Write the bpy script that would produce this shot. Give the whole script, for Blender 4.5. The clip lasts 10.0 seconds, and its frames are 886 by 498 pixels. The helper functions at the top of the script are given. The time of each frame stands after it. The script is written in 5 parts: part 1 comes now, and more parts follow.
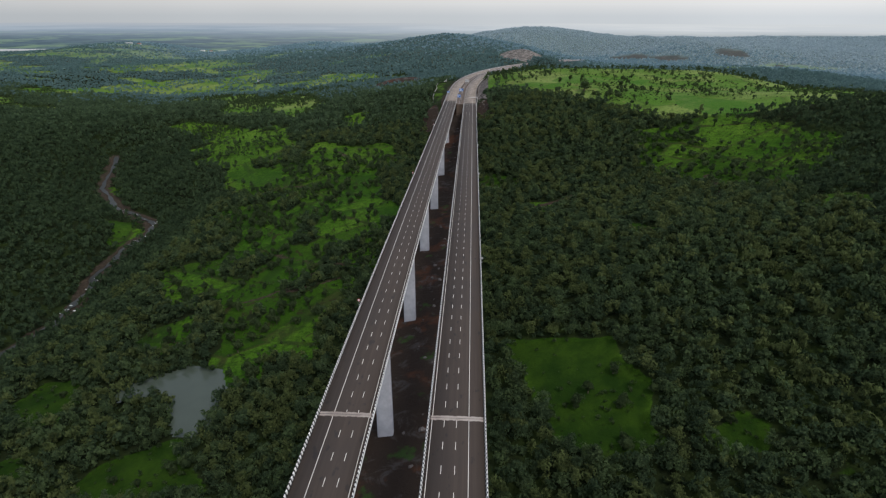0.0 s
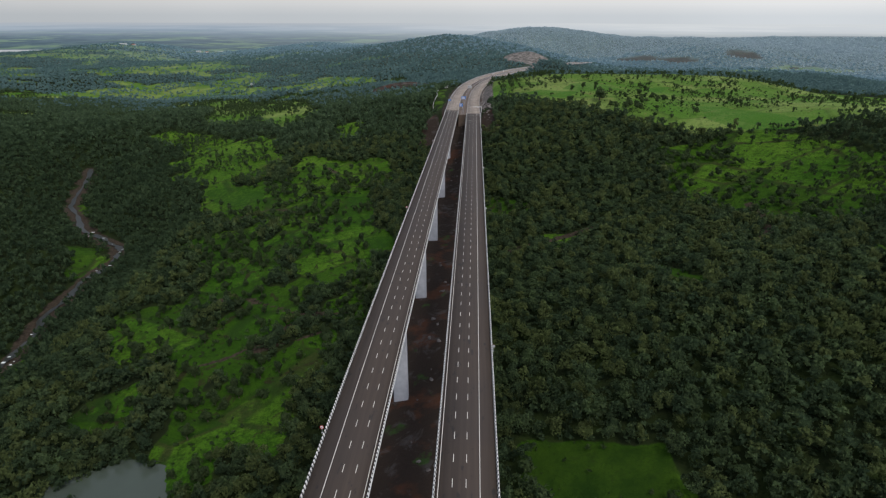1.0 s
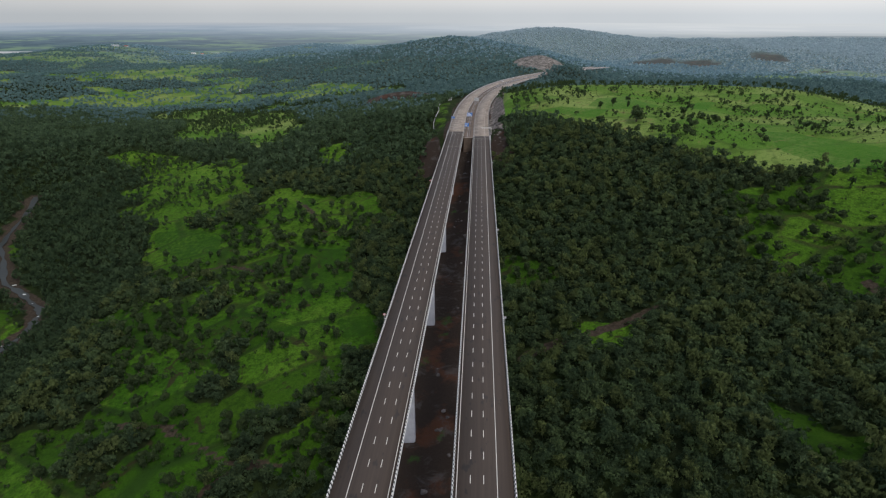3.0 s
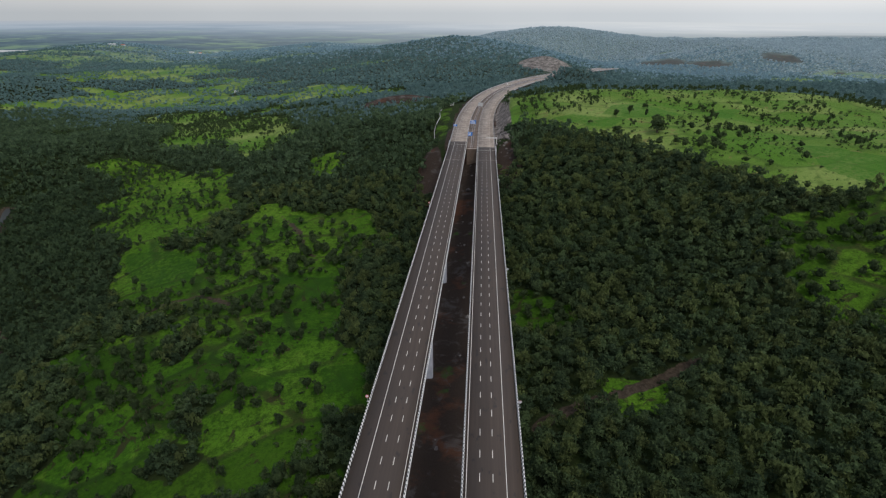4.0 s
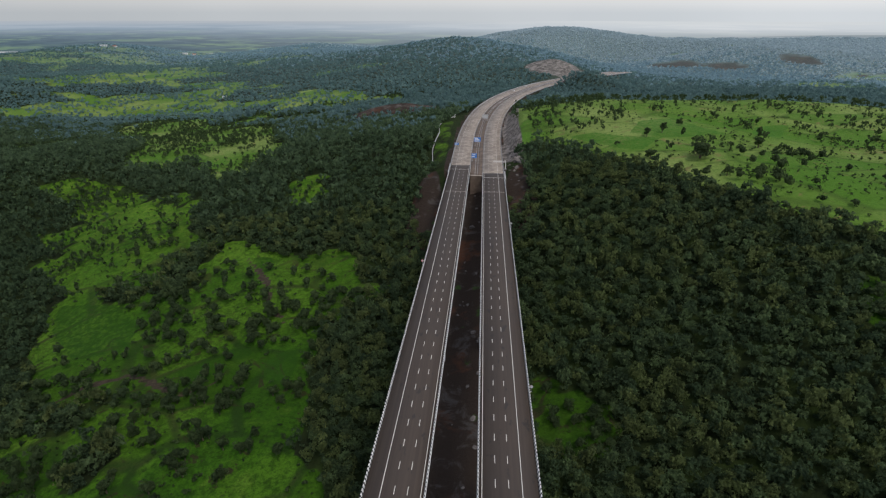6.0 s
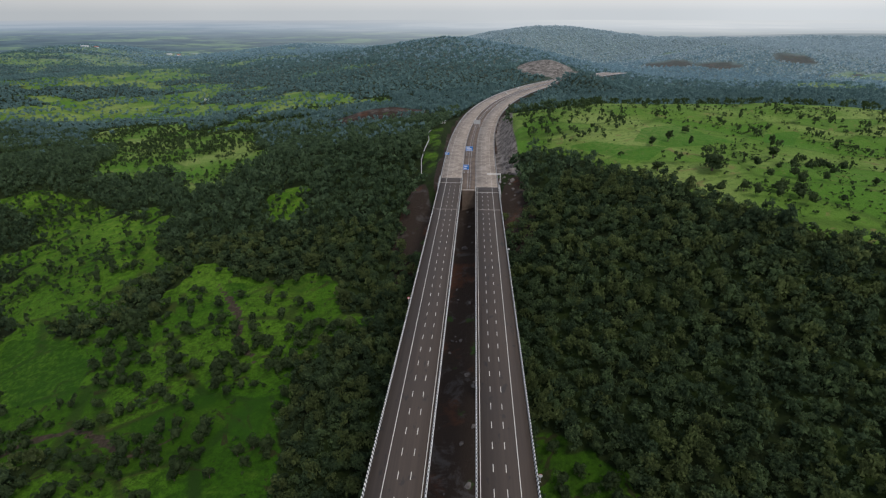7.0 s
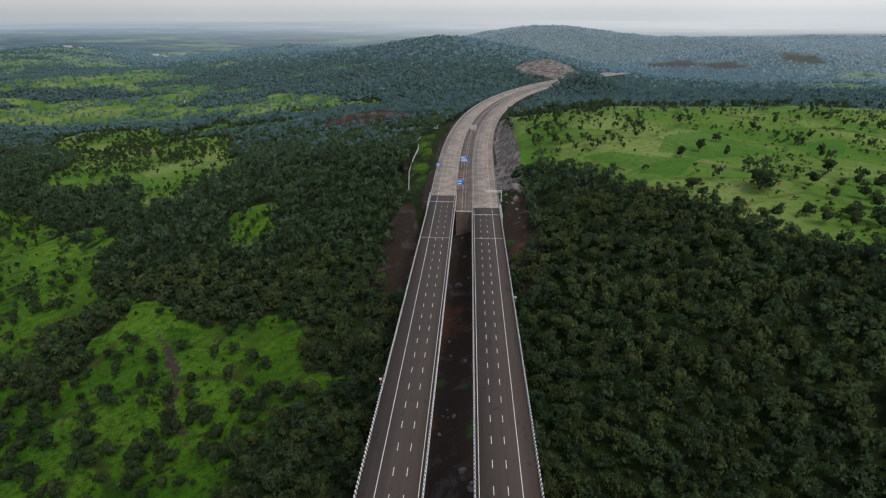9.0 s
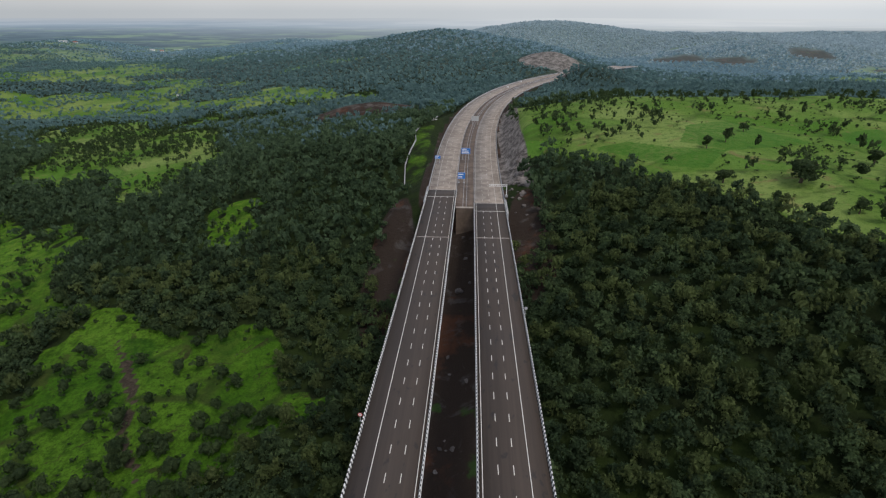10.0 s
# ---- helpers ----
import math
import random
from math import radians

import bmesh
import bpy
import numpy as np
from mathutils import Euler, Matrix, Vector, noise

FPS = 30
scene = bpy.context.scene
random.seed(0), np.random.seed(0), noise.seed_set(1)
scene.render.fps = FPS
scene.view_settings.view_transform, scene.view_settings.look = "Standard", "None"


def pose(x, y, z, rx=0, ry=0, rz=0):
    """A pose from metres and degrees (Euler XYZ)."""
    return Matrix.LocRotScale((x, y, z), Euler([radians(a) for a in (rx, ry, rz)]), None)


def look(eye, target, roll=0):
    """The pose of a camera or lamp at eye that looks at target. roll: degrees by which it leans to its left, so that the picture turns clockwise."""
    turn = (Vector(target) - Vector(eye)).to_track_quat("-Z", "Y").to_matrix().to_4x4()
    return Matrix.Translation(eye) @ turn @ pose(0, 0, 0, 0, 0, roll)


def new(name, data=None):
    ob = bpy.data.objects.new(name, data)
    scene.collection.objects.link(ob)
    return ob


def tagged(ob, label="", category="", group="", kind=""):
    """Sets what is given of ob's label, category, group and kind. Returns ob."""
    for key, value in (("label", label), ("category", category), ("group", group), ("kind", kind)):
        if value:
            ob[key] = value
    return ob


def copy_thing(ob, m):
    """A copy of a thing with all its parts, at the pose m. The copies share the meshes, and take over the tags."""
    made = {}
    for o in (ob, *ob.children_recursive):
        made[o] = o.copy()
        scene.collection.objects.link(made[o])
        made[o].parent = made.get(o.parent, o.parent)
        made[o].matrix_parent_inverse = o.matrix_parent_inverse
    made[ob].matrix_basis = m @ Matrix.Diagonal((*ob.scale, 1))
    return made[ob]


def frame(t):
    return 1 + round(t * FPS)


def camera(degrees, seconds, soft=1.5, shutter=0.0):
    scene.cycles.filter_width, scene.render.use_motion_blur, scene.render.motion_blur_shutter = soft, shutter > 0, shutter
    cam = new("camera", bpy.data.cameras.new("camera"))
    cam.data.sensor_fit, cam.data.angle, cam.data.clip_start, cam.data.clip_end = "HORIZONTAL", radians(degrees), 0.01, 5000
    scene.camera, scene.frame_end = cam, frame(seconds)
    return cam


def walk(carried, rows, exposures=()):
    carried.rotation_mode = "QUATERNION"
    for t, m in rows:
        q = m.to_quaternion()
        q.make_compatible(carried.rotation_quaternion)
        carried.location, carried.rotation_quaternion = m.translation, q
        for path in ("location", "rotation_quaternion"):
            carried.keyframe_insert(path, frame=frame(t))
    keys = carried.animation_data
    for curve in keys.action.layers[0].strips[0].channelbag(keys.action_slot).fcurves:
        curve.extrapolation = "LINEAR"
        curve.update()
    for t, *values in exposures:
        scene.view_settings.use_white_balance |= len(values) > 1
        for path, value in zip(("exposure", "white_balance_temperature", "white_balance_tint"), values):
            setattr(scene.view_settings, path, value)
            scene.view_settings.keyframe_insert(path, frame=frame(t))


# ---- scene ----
cam = camera(78.9, 10.0, soft=1.25)
PATH = [
    (0, (17.155, 9.477, 153.482), (17.061, 11.31, 152.687), 0.1),
    (0.5, (15.835, 47.21, 154.817), (15.739, 49.042, 154.022), 0.1),
    (1, (14.242, 83.687, 155.918), (14.143, 85.519, 155.122), 0.1),
    (1.5, (13.548, 118.368, 156.85), (13.444, 120.199, 156.053), 0.1),
    (2, (12.417, 151.64, 158.116), (12.309, 153.471, 157.319), 0.0),
    (2.5, (11.674, 184.526, 158.818), (11.562, 186.355, 158.018), 0.0),
    (2.7, (11.22, 196.907, 158.849), (11.106, 198.737, 158.051), -0.0),
    (3.8, (8.733, 257.109, 159.833), (8.61, 258.938, 159.032), 0.1),
    (4, (8.229, 267.254, 159.965), (8.105, 269.081, 159.163), 0.1),
    (4.5, (7.169, 291.574, 160.393), (7.042, 293.401, 159.591), 0.0),
    (5, (5.773, 315.232, 160.909), (5.643, 317.058, 160.105), -0.0),
    (5.5, (5.175, 337.15, 160.93), (5.04, 338.977, 160.127), -0.0),
    (7, (2.99, 397.404, 161.964), (2.889, 399.231, 161.157), -0.1),
    (7.5, (3.195, 415.437, 162.219), (3.111, 417.266, 161.413), -0.2),
    (8, (3.031, 434.041, 162.187), (2.946, 435.87, 161.383), -0.1),
    (8.5, (2.917, 450.579, 159.196), (2.831, 452.409, 158.393), -0.1),
    (9, (2.822, 467.227, 152.965), (2.736, 469.057, 152.162), -0.1),
    (9.5, (2.537, 484.109, 146.35), (2.449, 485.938, 145.544), -0.1),
    (10, (2.595, 500.673, 139.59), (2.506, 502.501, 138.782), -0.0),
]
# the plan below is laid out in units of SCALE metres
SCALE = 0.515
walk(cam, [(t, look(Vector(eye) * SCALE, Vector(target) * SCALE, roll)) for t, eye, target, roll in PATH])

# ---- light: a bright overcast sky with a broad soft sun ----
SUN_ELEVATION, SUN_TURN = 58.0, 140.0
world = bpy.data.worlds.new("overcast_sky")
scene.world = world
world.use_nodes = True
wn, wl = world.node_tree.nodes, world.node_tree.links
wn.clear()
sky = wn.new("ShaderNodeTexSky")
sky.sky_type, sky.sun_disc = "NISHITA", False
sky.sun_elevation, sky.sun_rotation = radians(SUN_ELEVATION), radians(SUN_TURN)
sky.air_density, sky.dust_density, sky.ozone_density = 1.0, 4.0, 1.0
clear_sky = wn.new("ShaderNodeBackground")
clear_sky.inputs["Strength"].default_value = 0.06
wl.new(sky.outputs[0], clear_sky.inputs["Color"])
# cloud layer: pale at the horizon, greyer towards the zenith
coord = wn.new("ShaderNodeTexCoord")
split = wn.new("ShaderNodeSeparateXYZ")
wl.new(coord.outputs["Generated"], split.inputs[0])
ramp = wn.new("ShaderNodeValToRGB")
ramp.color_ramp.elements[0].position, ramp.color_ramp.elements[0].color = 0.0, (0.55, 0.585, 0.62, 1)
ramp.color_ramp.elements[1].position, ramp.color_ramp.elements[1].color = 1.0, (0.27, 0.30, 0.36, 1)
mid = ramp.color_ramp.elements.new(0.035)
mid.color = (0.77, 0.755, 0.745, 1)
mid = ramp.color_ramp.elements.new(0.3)
mid.color = (0.47, 0.51, 0.58, 1)
wl.new(split.outputs["Z"], ramp.inputs[0])
cloud_noise = wn.new("ShaderNodeTexNoise")
cloud_noise.inputs["Scale"].default_value, cloud_noise.inputs["Detail"].default_value = 2.5, 4
wl.new(coord.outputs["Generated"], cloud_noise.inputs["Vector"])
cloud_mix = wn.new("ShaderNodeMixRGB")
cloud_mix.blend_type, cloud_mix.inputs[0].default_value = "SOFT_LIGHT", 0.35
wl.new(ramp.outputs[0], cloud_mix.inputs[1])
wl.new(cloud_noise.outputs["Fac"], cloud_mix.inputs[2])
clouds = wn.new("ShaderNodeBackground")
east = wn.new("ShaderNodeMapRange")
east.inputs["From Min"].default_value, east.inputs["From Max"].default_value = -0.6, 0.5
east.inputs["To Min"].default_value, east.inputs["To Max"].default_value = 0.80, 1.10
wl.new(split.outputs["X"], east.inputs["Value"])
wl.new(east.outputs[0], clouds.inputs["Strength"])
wl.new(cloud_mix.outputs[0], clouds.inputs["Color"])
add = wn.new("ShaderNodeAddShader")
wl.new(clear_sky.outputs[0], add.inputs[0])
wl.new(clouds.outputs[0], add.inputs[1])
out = wn.new("ShaderNodeOutputWorld")
wl.new(add.outputs[0], out.inputs[0])

sun = new("sun", bpy.data.lights.new("sun", "SUN"))
sun.data.energy, sun.data.angle, sun.data.color = 1.3, radians(12), (1.0, 0.95, 0.86)
sun.matrix_world = look((0, 0, 900), (-900 * math.sin(radians(SUN_TURN)) / math.tan(radians(SUN_ELEVATION)),
                                      -900 * math.cos(radians(SUN_TURN)) / math.tan(radians(SUN_ELEVATION)), 0))


# ---- materials ----
class Nodes:
    """A small builder for one procedural material."""

    def __init__(self, name, rough=0.8, metal=0.0, spec=0.5):
        self.mat = bpy.data.materials.new(name)
        self.mat.use_nodes = True
        self.n, self.l = self.mat.node_tree.nodes, self.mat.node_tree.links
        self.bsdf = self.n["Principled BSDF"]
        self.bsdf.inputs["Roughness"].default_value = rough
        self.bsdf.inputs["Metallic"].default_value = metal
        self.bsdf.inputs["Specular IOR Level"].default_value = spec
        geo = self.n.new("ShaderNodeNewGeometry")
        plan = self.n.new("ShaderNodeVectorMath")
        plan.operation = "SCALE"
        plan.inputs["Scale"].default_value = 1.0 / SCALE
        self.l.new(geo.outputs["Position"], plan.inputs[0])
        self.pos = plan.outputs[0]

    def mapped(self, sx, sy, sz):
        m = self.n.new("ShaderNodeMapping")
        m.inputs["Scale"].default_value = (sx, sy, sz)
        self.l.new(self.pos, m.inputs["Vector"])
        return m.outputs[0]

    def noise(self, scale, detail=4, rough=0.55, vector=None, distortion=0.0):
        t = self.n.new("ShaderNodeTexNoise")
        t.inputs["Scale"].default_value, t.inputs["Detail"].default_value = scale, detail
        t.inputs["Roughness"].default_value, t.inputs["Distortion"].default_value = rough, distortion
        self.l.new(vector or self.pos, t.inputs["Vector"])
        return t.outputs["Fac"]

    def cells(self, scale, feature="F1", vector=None):
        t = self.n.new("ShaderNodeTexVoronoi")
        t.feature = feature
        t.inputs["Scale"].default_value = scale
        self.l.new(vector or self.pos, t.inputs["Vector"])
        return t

    def attr(self, name):
        a = self.n.new("ShaderNodeAttribute")
        a.attribute_name = name
        return a.outputs["Fac"]

    def math(self, op, a, b=0.0):
        m = self.n.new("ShaderNodeMath")
        m.operation = op
        for i, v in enumerate((a, b)):
            if isinstance(v, (int, float)):
                m.inputs[i].default_value = v
            else:
                self.l.new(v, m.inputs[i])
        return m.outputs[0]

    def step(self, value, lo, hi):
        m = self.n.new("ShaderNodeMapRange")
        m.interpolation_type = "SMOOTHSTEP"
        m.inputs["From Min"].default_value, m.inputs["From Max"].default_value = lo, hi
        self.l.new(value, m.inputs["Value"])
        return m.outputs[0]

    def mix(self, fac, a, b):
        m = self.n.new("ShaderNodeMixRGB")
        for i, v in ((0, fac), (1, a), (2, b)):
            if isinstance(v, (int, float)):
                m.inputs[i].default_value = v
            elif isinstance(v, tuple):
                m.inputs[i].default_value = (*v, 1)
            else:
                self.l.new(v, m.inputs[i])
        return m.outputs[0]

    def color(self, value):
        if isinstance(value, tuple):
            self.bsdf.inputs["Base Color"].default_value = (*value, 1)
        else:
            self.l.new(value, self.bsdf.inputs["Base Color"])
        return self

    def rough(self, value):
        self.l.new(value, self.bsdf.inputs["Roughness"])
        return self

    def bump(self, height, strength=0.4, distance=0.1):
        b = self.n.new("ShaderNodeBump")
        b.inputs["Strength"].default_value, b.inputs["Distance"].default_value = strength, distance
        self.l.new(height, b.inputs["Height"])
        self.l.new(b.outputs[0], self.bsdf.inputs["Normal"])
        return self


def make_ground():
    k = Nodes("meadow_and_forest_floor", 0.95, spec=0.08)
    big, medium, fine = k.noise(0.012, 5), k.noise(0.06, 5, 0.6), k.noise(0.5, 4, 0.65)
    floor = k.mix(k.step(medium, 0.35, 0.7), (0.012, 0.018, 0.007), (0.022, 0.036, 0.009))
    grass = k.mix(k.step(big, 0.38, 0.62), (0.036, 0.104, 0.006), (0.076, 0.162, 0.013))
    grass = k.mix(k.math("MULTIPLY", k.step(k.noise(0.22, 5, 0.7), 0.46, 0.66), 0.65), grass, (0.009, 0.026, 0.003))
    grass = k.mix(k.math("MULTIPLY", k.step(k.noise(0.035, 5, 0.65, distortion=1.0), 0.56, 0.68), 0.55), grass, (0.105, 0.190, 0.020))
    # small terraces: wandering earth banks between the plots
    bank = k.cells(0.028, "DISTANCE_TO_EDGE", k.mix(0.75, k.mapped(1.0, 1.6, 0.0), k.mapped(0.4, 0.4, 0.0)))
    edge = k.math("MULTIPLY", k.math("SUBTRACT", 1.0, k.step(bank.outputs["Distance"], 0.012, 0.05)), k.step(medium, 0.36, 0.5))
    grass = k.mix(k.math("MULTIPLY", edge, 0.8), grass, k.mix(k.step(big, 0.45, 0.55), (0.014, 0.030, 0.006), (0.060, 0.040, 0.022)))
    plot = k.cells(0.028, "F1", k.mix(0.75, k.mapped(1.0, 1.6, 0.0), k.mapped(0.4, 0.4, 0.0)))
    tone = k.n.new("ShaderNodeSeparateColor")
    k.l.new(plot.outputs["Color"], tone.inputs[0])
    grass = k.mix(k.math("MULTIPLY", k.step(tone.outputs[0], 0.6, 0.9), 0.6), grass, (0.016, 0.046, 0.003))
    grass = k.mix(k.math("MULTIPLY", k.step(k.noise(0.35, 5, 0.7), 0.47, 0.62), 0.55), grass, (0.014, 0.040, 0.005))
    grass = k.mix(k.math("MULTIPLY", k.step(tone.outputs[1], 0.45, 0.75), 0.5), grass, (0.026, 0.074, 0.004))
    grass = k.mix(k.math("MULTIPLY", edge, 0.5), grass, (0.018, 0.044, 0.008))
    worn = k.math("MULTIPLY", k.step(k.noise(0.05, 6, 0.7, distortion=1.5), 0.58, 0.64), 0.85)
    grass = k.mix(worn, grass, (0.030, 0.022, 0.014))
    # nearer glades get a darker grass colour in place of cloud shade
    grass = k.mix(k.attr("glade_shade"), grass, k.mix(k.step(medium, 0.35, 0.65), (0.011, 0.032, 0.003), (0.027, 0.060, 0.005)))
    axis = k.n.new("ShaderNodeSeparateXYZ")
    k.l.new(k.pos, axis.inputs[0])
    # grass colour lightened with distance, imitating haze over the farther meadows
    haze_lift = k.math("MULTIPLY", k.step(axis.outputs[1], 590, 900), k.step(k.noise(0.05, 6, 0.7), 0.36, 0.56))
    grass = k.mix(k.math("MULTIPLY", haze_lift, 0.75), grass, k.mix(k.step(k.noise(0.16, 4, 0.6), 0.42, 0.6), (0.066, 0.158, 0.011), (0.128, 0.222, 0.023)))
    # tussocks, herbs and trodden hollows at a few metres' size
    tuft = k.noise(0.9, 6, 0.75)
    grass = k.mix(k.math("MULTIPLY", k.step(tuft, 0.48, 0.62), 0.5), grass, (0.011, 0.030, 0.004))
    grass = k.mix(k.math("MULTIPLY", k.step(k.noise(0.11, 7, 0.75, distortion=0.8), 0.57, 0.66), 0.55), grass, (0.014, 0.026, 0.006))
    # yellower field colours, also lightened to imitate sunlit and hazy farther ground
    hay = k.mix(k.step(big, 0.40, 0.62), (0.092, 0.172, 0.026), (0.178, 0.240, 0.066))
    hay = k.mix(k.math("MULTIPLY", k.step(tone.outputs[1], 0.55, 0.80), 0.7), hay, (0.058, 0.150, 0.014))
    hay = k.mix(k.math("MULTIPLY", k.step(k.noise(0.3, 5, 0.7), 0.50, 0.64), 0.6), hay, (0.045, 0.105, 0.014))
    hay = k.mix(k.math("MULTIPLY", edge, 0.55), hay, (0.050, 0.085, 0.018))
    hay = k.mix(k.math("MULTIPLY", worn, 0.8), hay, (0.170, 0.140, 0.060))
    grass = k.mix(k.step(k.math("ADD", k.attr("sunlit_hay"), k.math("MULTIPLY", k.math("SUBTRACT", medium, 0.5), 0.5)), 0.15, 0.75), grass, hay)
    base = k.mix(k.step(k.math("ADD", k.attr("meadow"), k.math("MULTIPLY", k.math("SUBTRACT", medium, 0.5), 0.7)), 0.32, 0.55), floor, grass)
    base = k.mix(k.math("MULTIPLY", k.step(k.attr("paddy"), 0.35, 0.6), k.step(k.noise(0.3, 5, 0.7), 0.75, 0.35)), base, k.mix(k.step(axis.outputs[0], 0, 60), k.mix(medium, (0.014, 0.046, 0.004), (0.022, 0.066, 0.006)), k.mix(medium, (0.034, 0.112, 0.012), (0.052, 0.140, 0.016))))
    soil = k.mix(k.step(k.noise(0.045, 5, 0.6), 0.53, 0.66), (0.034, 0.025, 0.020), (0.078, 0.036, 0.022))
    soil = k.mix(k.math("MULTIPLY", k.step(k.noise(0.09, 6, 0.7, distortion=0.6), 0.52, 0.66), 0.7), soil, (0.080, 0.073, 0.069))
    soil = k.mix(k.math("MULTIPLY", k.step(k.noise(0.07, 4), 0.62, 0.7), 0.8), soil, (0.035, 0.075, 0.018))
    base = k.mix(k.step(k.math("ADD", k.attr("soil"), k.math("MULTIPLY", k.math("SUBTRACT", medium, 0.5), 0.5)), 0.4, 0.6), base, soil)
    trodden = k.mix(k.step(k.noise(0.5, 5, 0.7), 0.4, 0.65), (0.036, 0.028, 0.021), (0.068, 0.053, 0.039))
    base = k.mix(k.step(k.math("ADD", k.attr("track"), k.math("MULTIPLY", k.math("SUBTRACT", k.noise(0.25, 4), 0.5), 0.6)), 0.4, 0.6), base, trodden)
    strata = k.noise(1.0, 8, 0.75, k.mapped(0.12, 0.12, 0.3))
    stone = k.mix(k.step(strata, 0.35, 0.7), (0.060, 0.052, 0.047), (0.285, 0.255, 0.238))
    base = k.mix(k.step(k.math("ADD", k.attr("rock"), k.math("MULTIPLY", k.math("SUBTRACT", medium, 0.5), 0.5)), 0.4, 0.6), base, stone)
    # distance haze painted into the ground colour, weaker on meadow, rock and soil
    haze_tint = k.math("MULTIPLY", k.attr("far"), k.math("SUBTRACT", 0.9, k.math("MULTIPLY", k.attr("meadow"), 0.38)))
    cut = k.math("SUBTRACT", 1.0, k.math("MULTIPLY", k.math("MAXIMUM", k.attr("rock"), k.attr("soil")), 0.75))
    base = k.mix(k.math("MULTIPLY", haze_tint, cut), base, (0.185, 0.250, 0.250))
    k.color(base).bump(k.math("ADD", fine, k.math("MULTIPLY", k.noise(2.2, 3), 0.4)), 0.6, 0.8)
    return k.mat


def make_leaves(name, dark, light, warm, scale=0.13, relief_depth=0.9):
    k = Nodes(name, 0.8, spec=0.12)
    patch, leaf, stand = k.noise(scale, 2), k.noise(2.6, 4, 0.7), k.noise(0.02, 3)
    tone = k.mix(k.step(patch, 0.3, 0.7), dark, light)
    tone = k.mix(k.math("MULTIPLY", k.step(leaf, 0.5, 0.68), 0.75 if relief_depth else 0.35), tone, warm)
    tone = k.mix(k.math("MULTIPLY", k.step(leaf, 0.5, 0.36), 0.5), tone, tuple(v * 0.6 for v in dark))
    tone = k.mix(k.math("MULTIPLY", k.step(stand, 0.5, 0.7), 0.4), tone, dark)
    k.color(tone)
    if relief_depth:
        k.bump(leaf, relief_depth, 0.5)
    glow_through = k.n.new("ShaderNodeBsdfTranslucent")
    k.l.new(tone, glow_through.inputs["Color"])
    both = k.n.new("ShaderNodeMixShader")
    both.inputs[0].default_value = 0.45
    k.l.new(k.bsdf.outputs[0], both.inputs[1])
    k.l.new(glow_through.outputs[0], both.inputs[2])
    end = [n for n in k.n if n.type == "OUTPUT_MATERIAL"][0]
    k.l.new(both.outputs[0], end.inputs["Surface"])
    return k.mat


def make_asphalt():
    k = Nodes("brown_grey_asphalt", 0.75, spec=0.4)
    wheel = k.noise(1.0, 4, 0.6, k.mapped(0.9, 0.018, 1.0))
    spots = k.noise(0.35, 5, 0.6, k.mapped(1.0, 0.4, 1.0))
    tone = k.mix(k.step(wheel, 0.35, 0.7), (0.044, 0.0310, 0.0235), (0.059, 0.0420, 0.0320))
    tone = k.mix(k.math("MULTIPLY", k.step(k.noise(0.03, 3, 0.5, k.mapped(0.6, 1.0, 1.0)), 0.45, 0.65), 0.4), tone, (0.038, 0.030, 0.027))
    tone = k.mix(k.math("MULTIPLY", k.step(spots, 0.60, 0.66), 0.85), tone, (0.020, 0.018, 0.017))
    tone = k.mix(k.math("MULTIPLY", k.noise(14.0, 3), 0.25), tone, (0.075, 0.064, 0.058))
    k.color(tone).bump(k.noise(9.0, 3), 0.25, 0.02)
    return k.mat


def make_concrete(name, low, high, joint=0.0):
    k = Nodes(name, 0.85, spec=0.35)
    stain, fine = k.noise(0.16, 6, 0.65), k.noise(3.0, 4)
    tone = k.mix(k.step(stain, 0.35, 0.68), low, high)
    tone = k.mix(k.math("MULTIPLY", k.step(k.noise(1.0, 5, 0.6, k.mapped(0.5, 0.05, 0.5)), 0.5, 0.72), 0.5), tone, low)
    tone = k.mix(k.math("MULTIPLY", fine, 0.2), tone, tuple(v * 0.7 for v in low))
    k.color(tone).bump(fine, 0.2, 0.02)
    return k.mat


def make_barrier():
    """White paint with black blocks, one metre each."""
    k = Nodes("black_and_white_barrier_paint", 0.6)
    axis = k.n.new("ShaderNodeSeparateXYZ")
    k.l.new(k.pos, axis.inputs[0])
    phase = k.math("FRACT", k.math("DIVIDE", axis.outputs[1], 1.5))
    white = k.mix(k.step(k.noise(0.8, 5, 0.65), 0.4, 0.72), (0.78, 0.77, 0.75), (0.52, 0.50, 0.48))
    k.color(k.mix(k.step(phase, 0.54, 0.56), white, (0.03, 0.03, 0.032)))
    return k.mat


def make_paint(name, tone, wear, rough=0.6):
    k = Nodes(name, rough)
    k.color(k.mix(k.math("MULTIPLY", k.step(k.noise(1.5, 5, 0.65), 0.48, 0.75), 0.6), tone, wear))
    return k.mat


def make_water(name, tone, rough):
    k = Nodes(name, rough, spec=0.35)
    k.color(k.mix(k.noise(0.06, 4), tone, tuple(v * 0.7 for v in tone)))
    k.bump(k.noise(1.2, 3), 0.06, 0.05)
    return k.mat


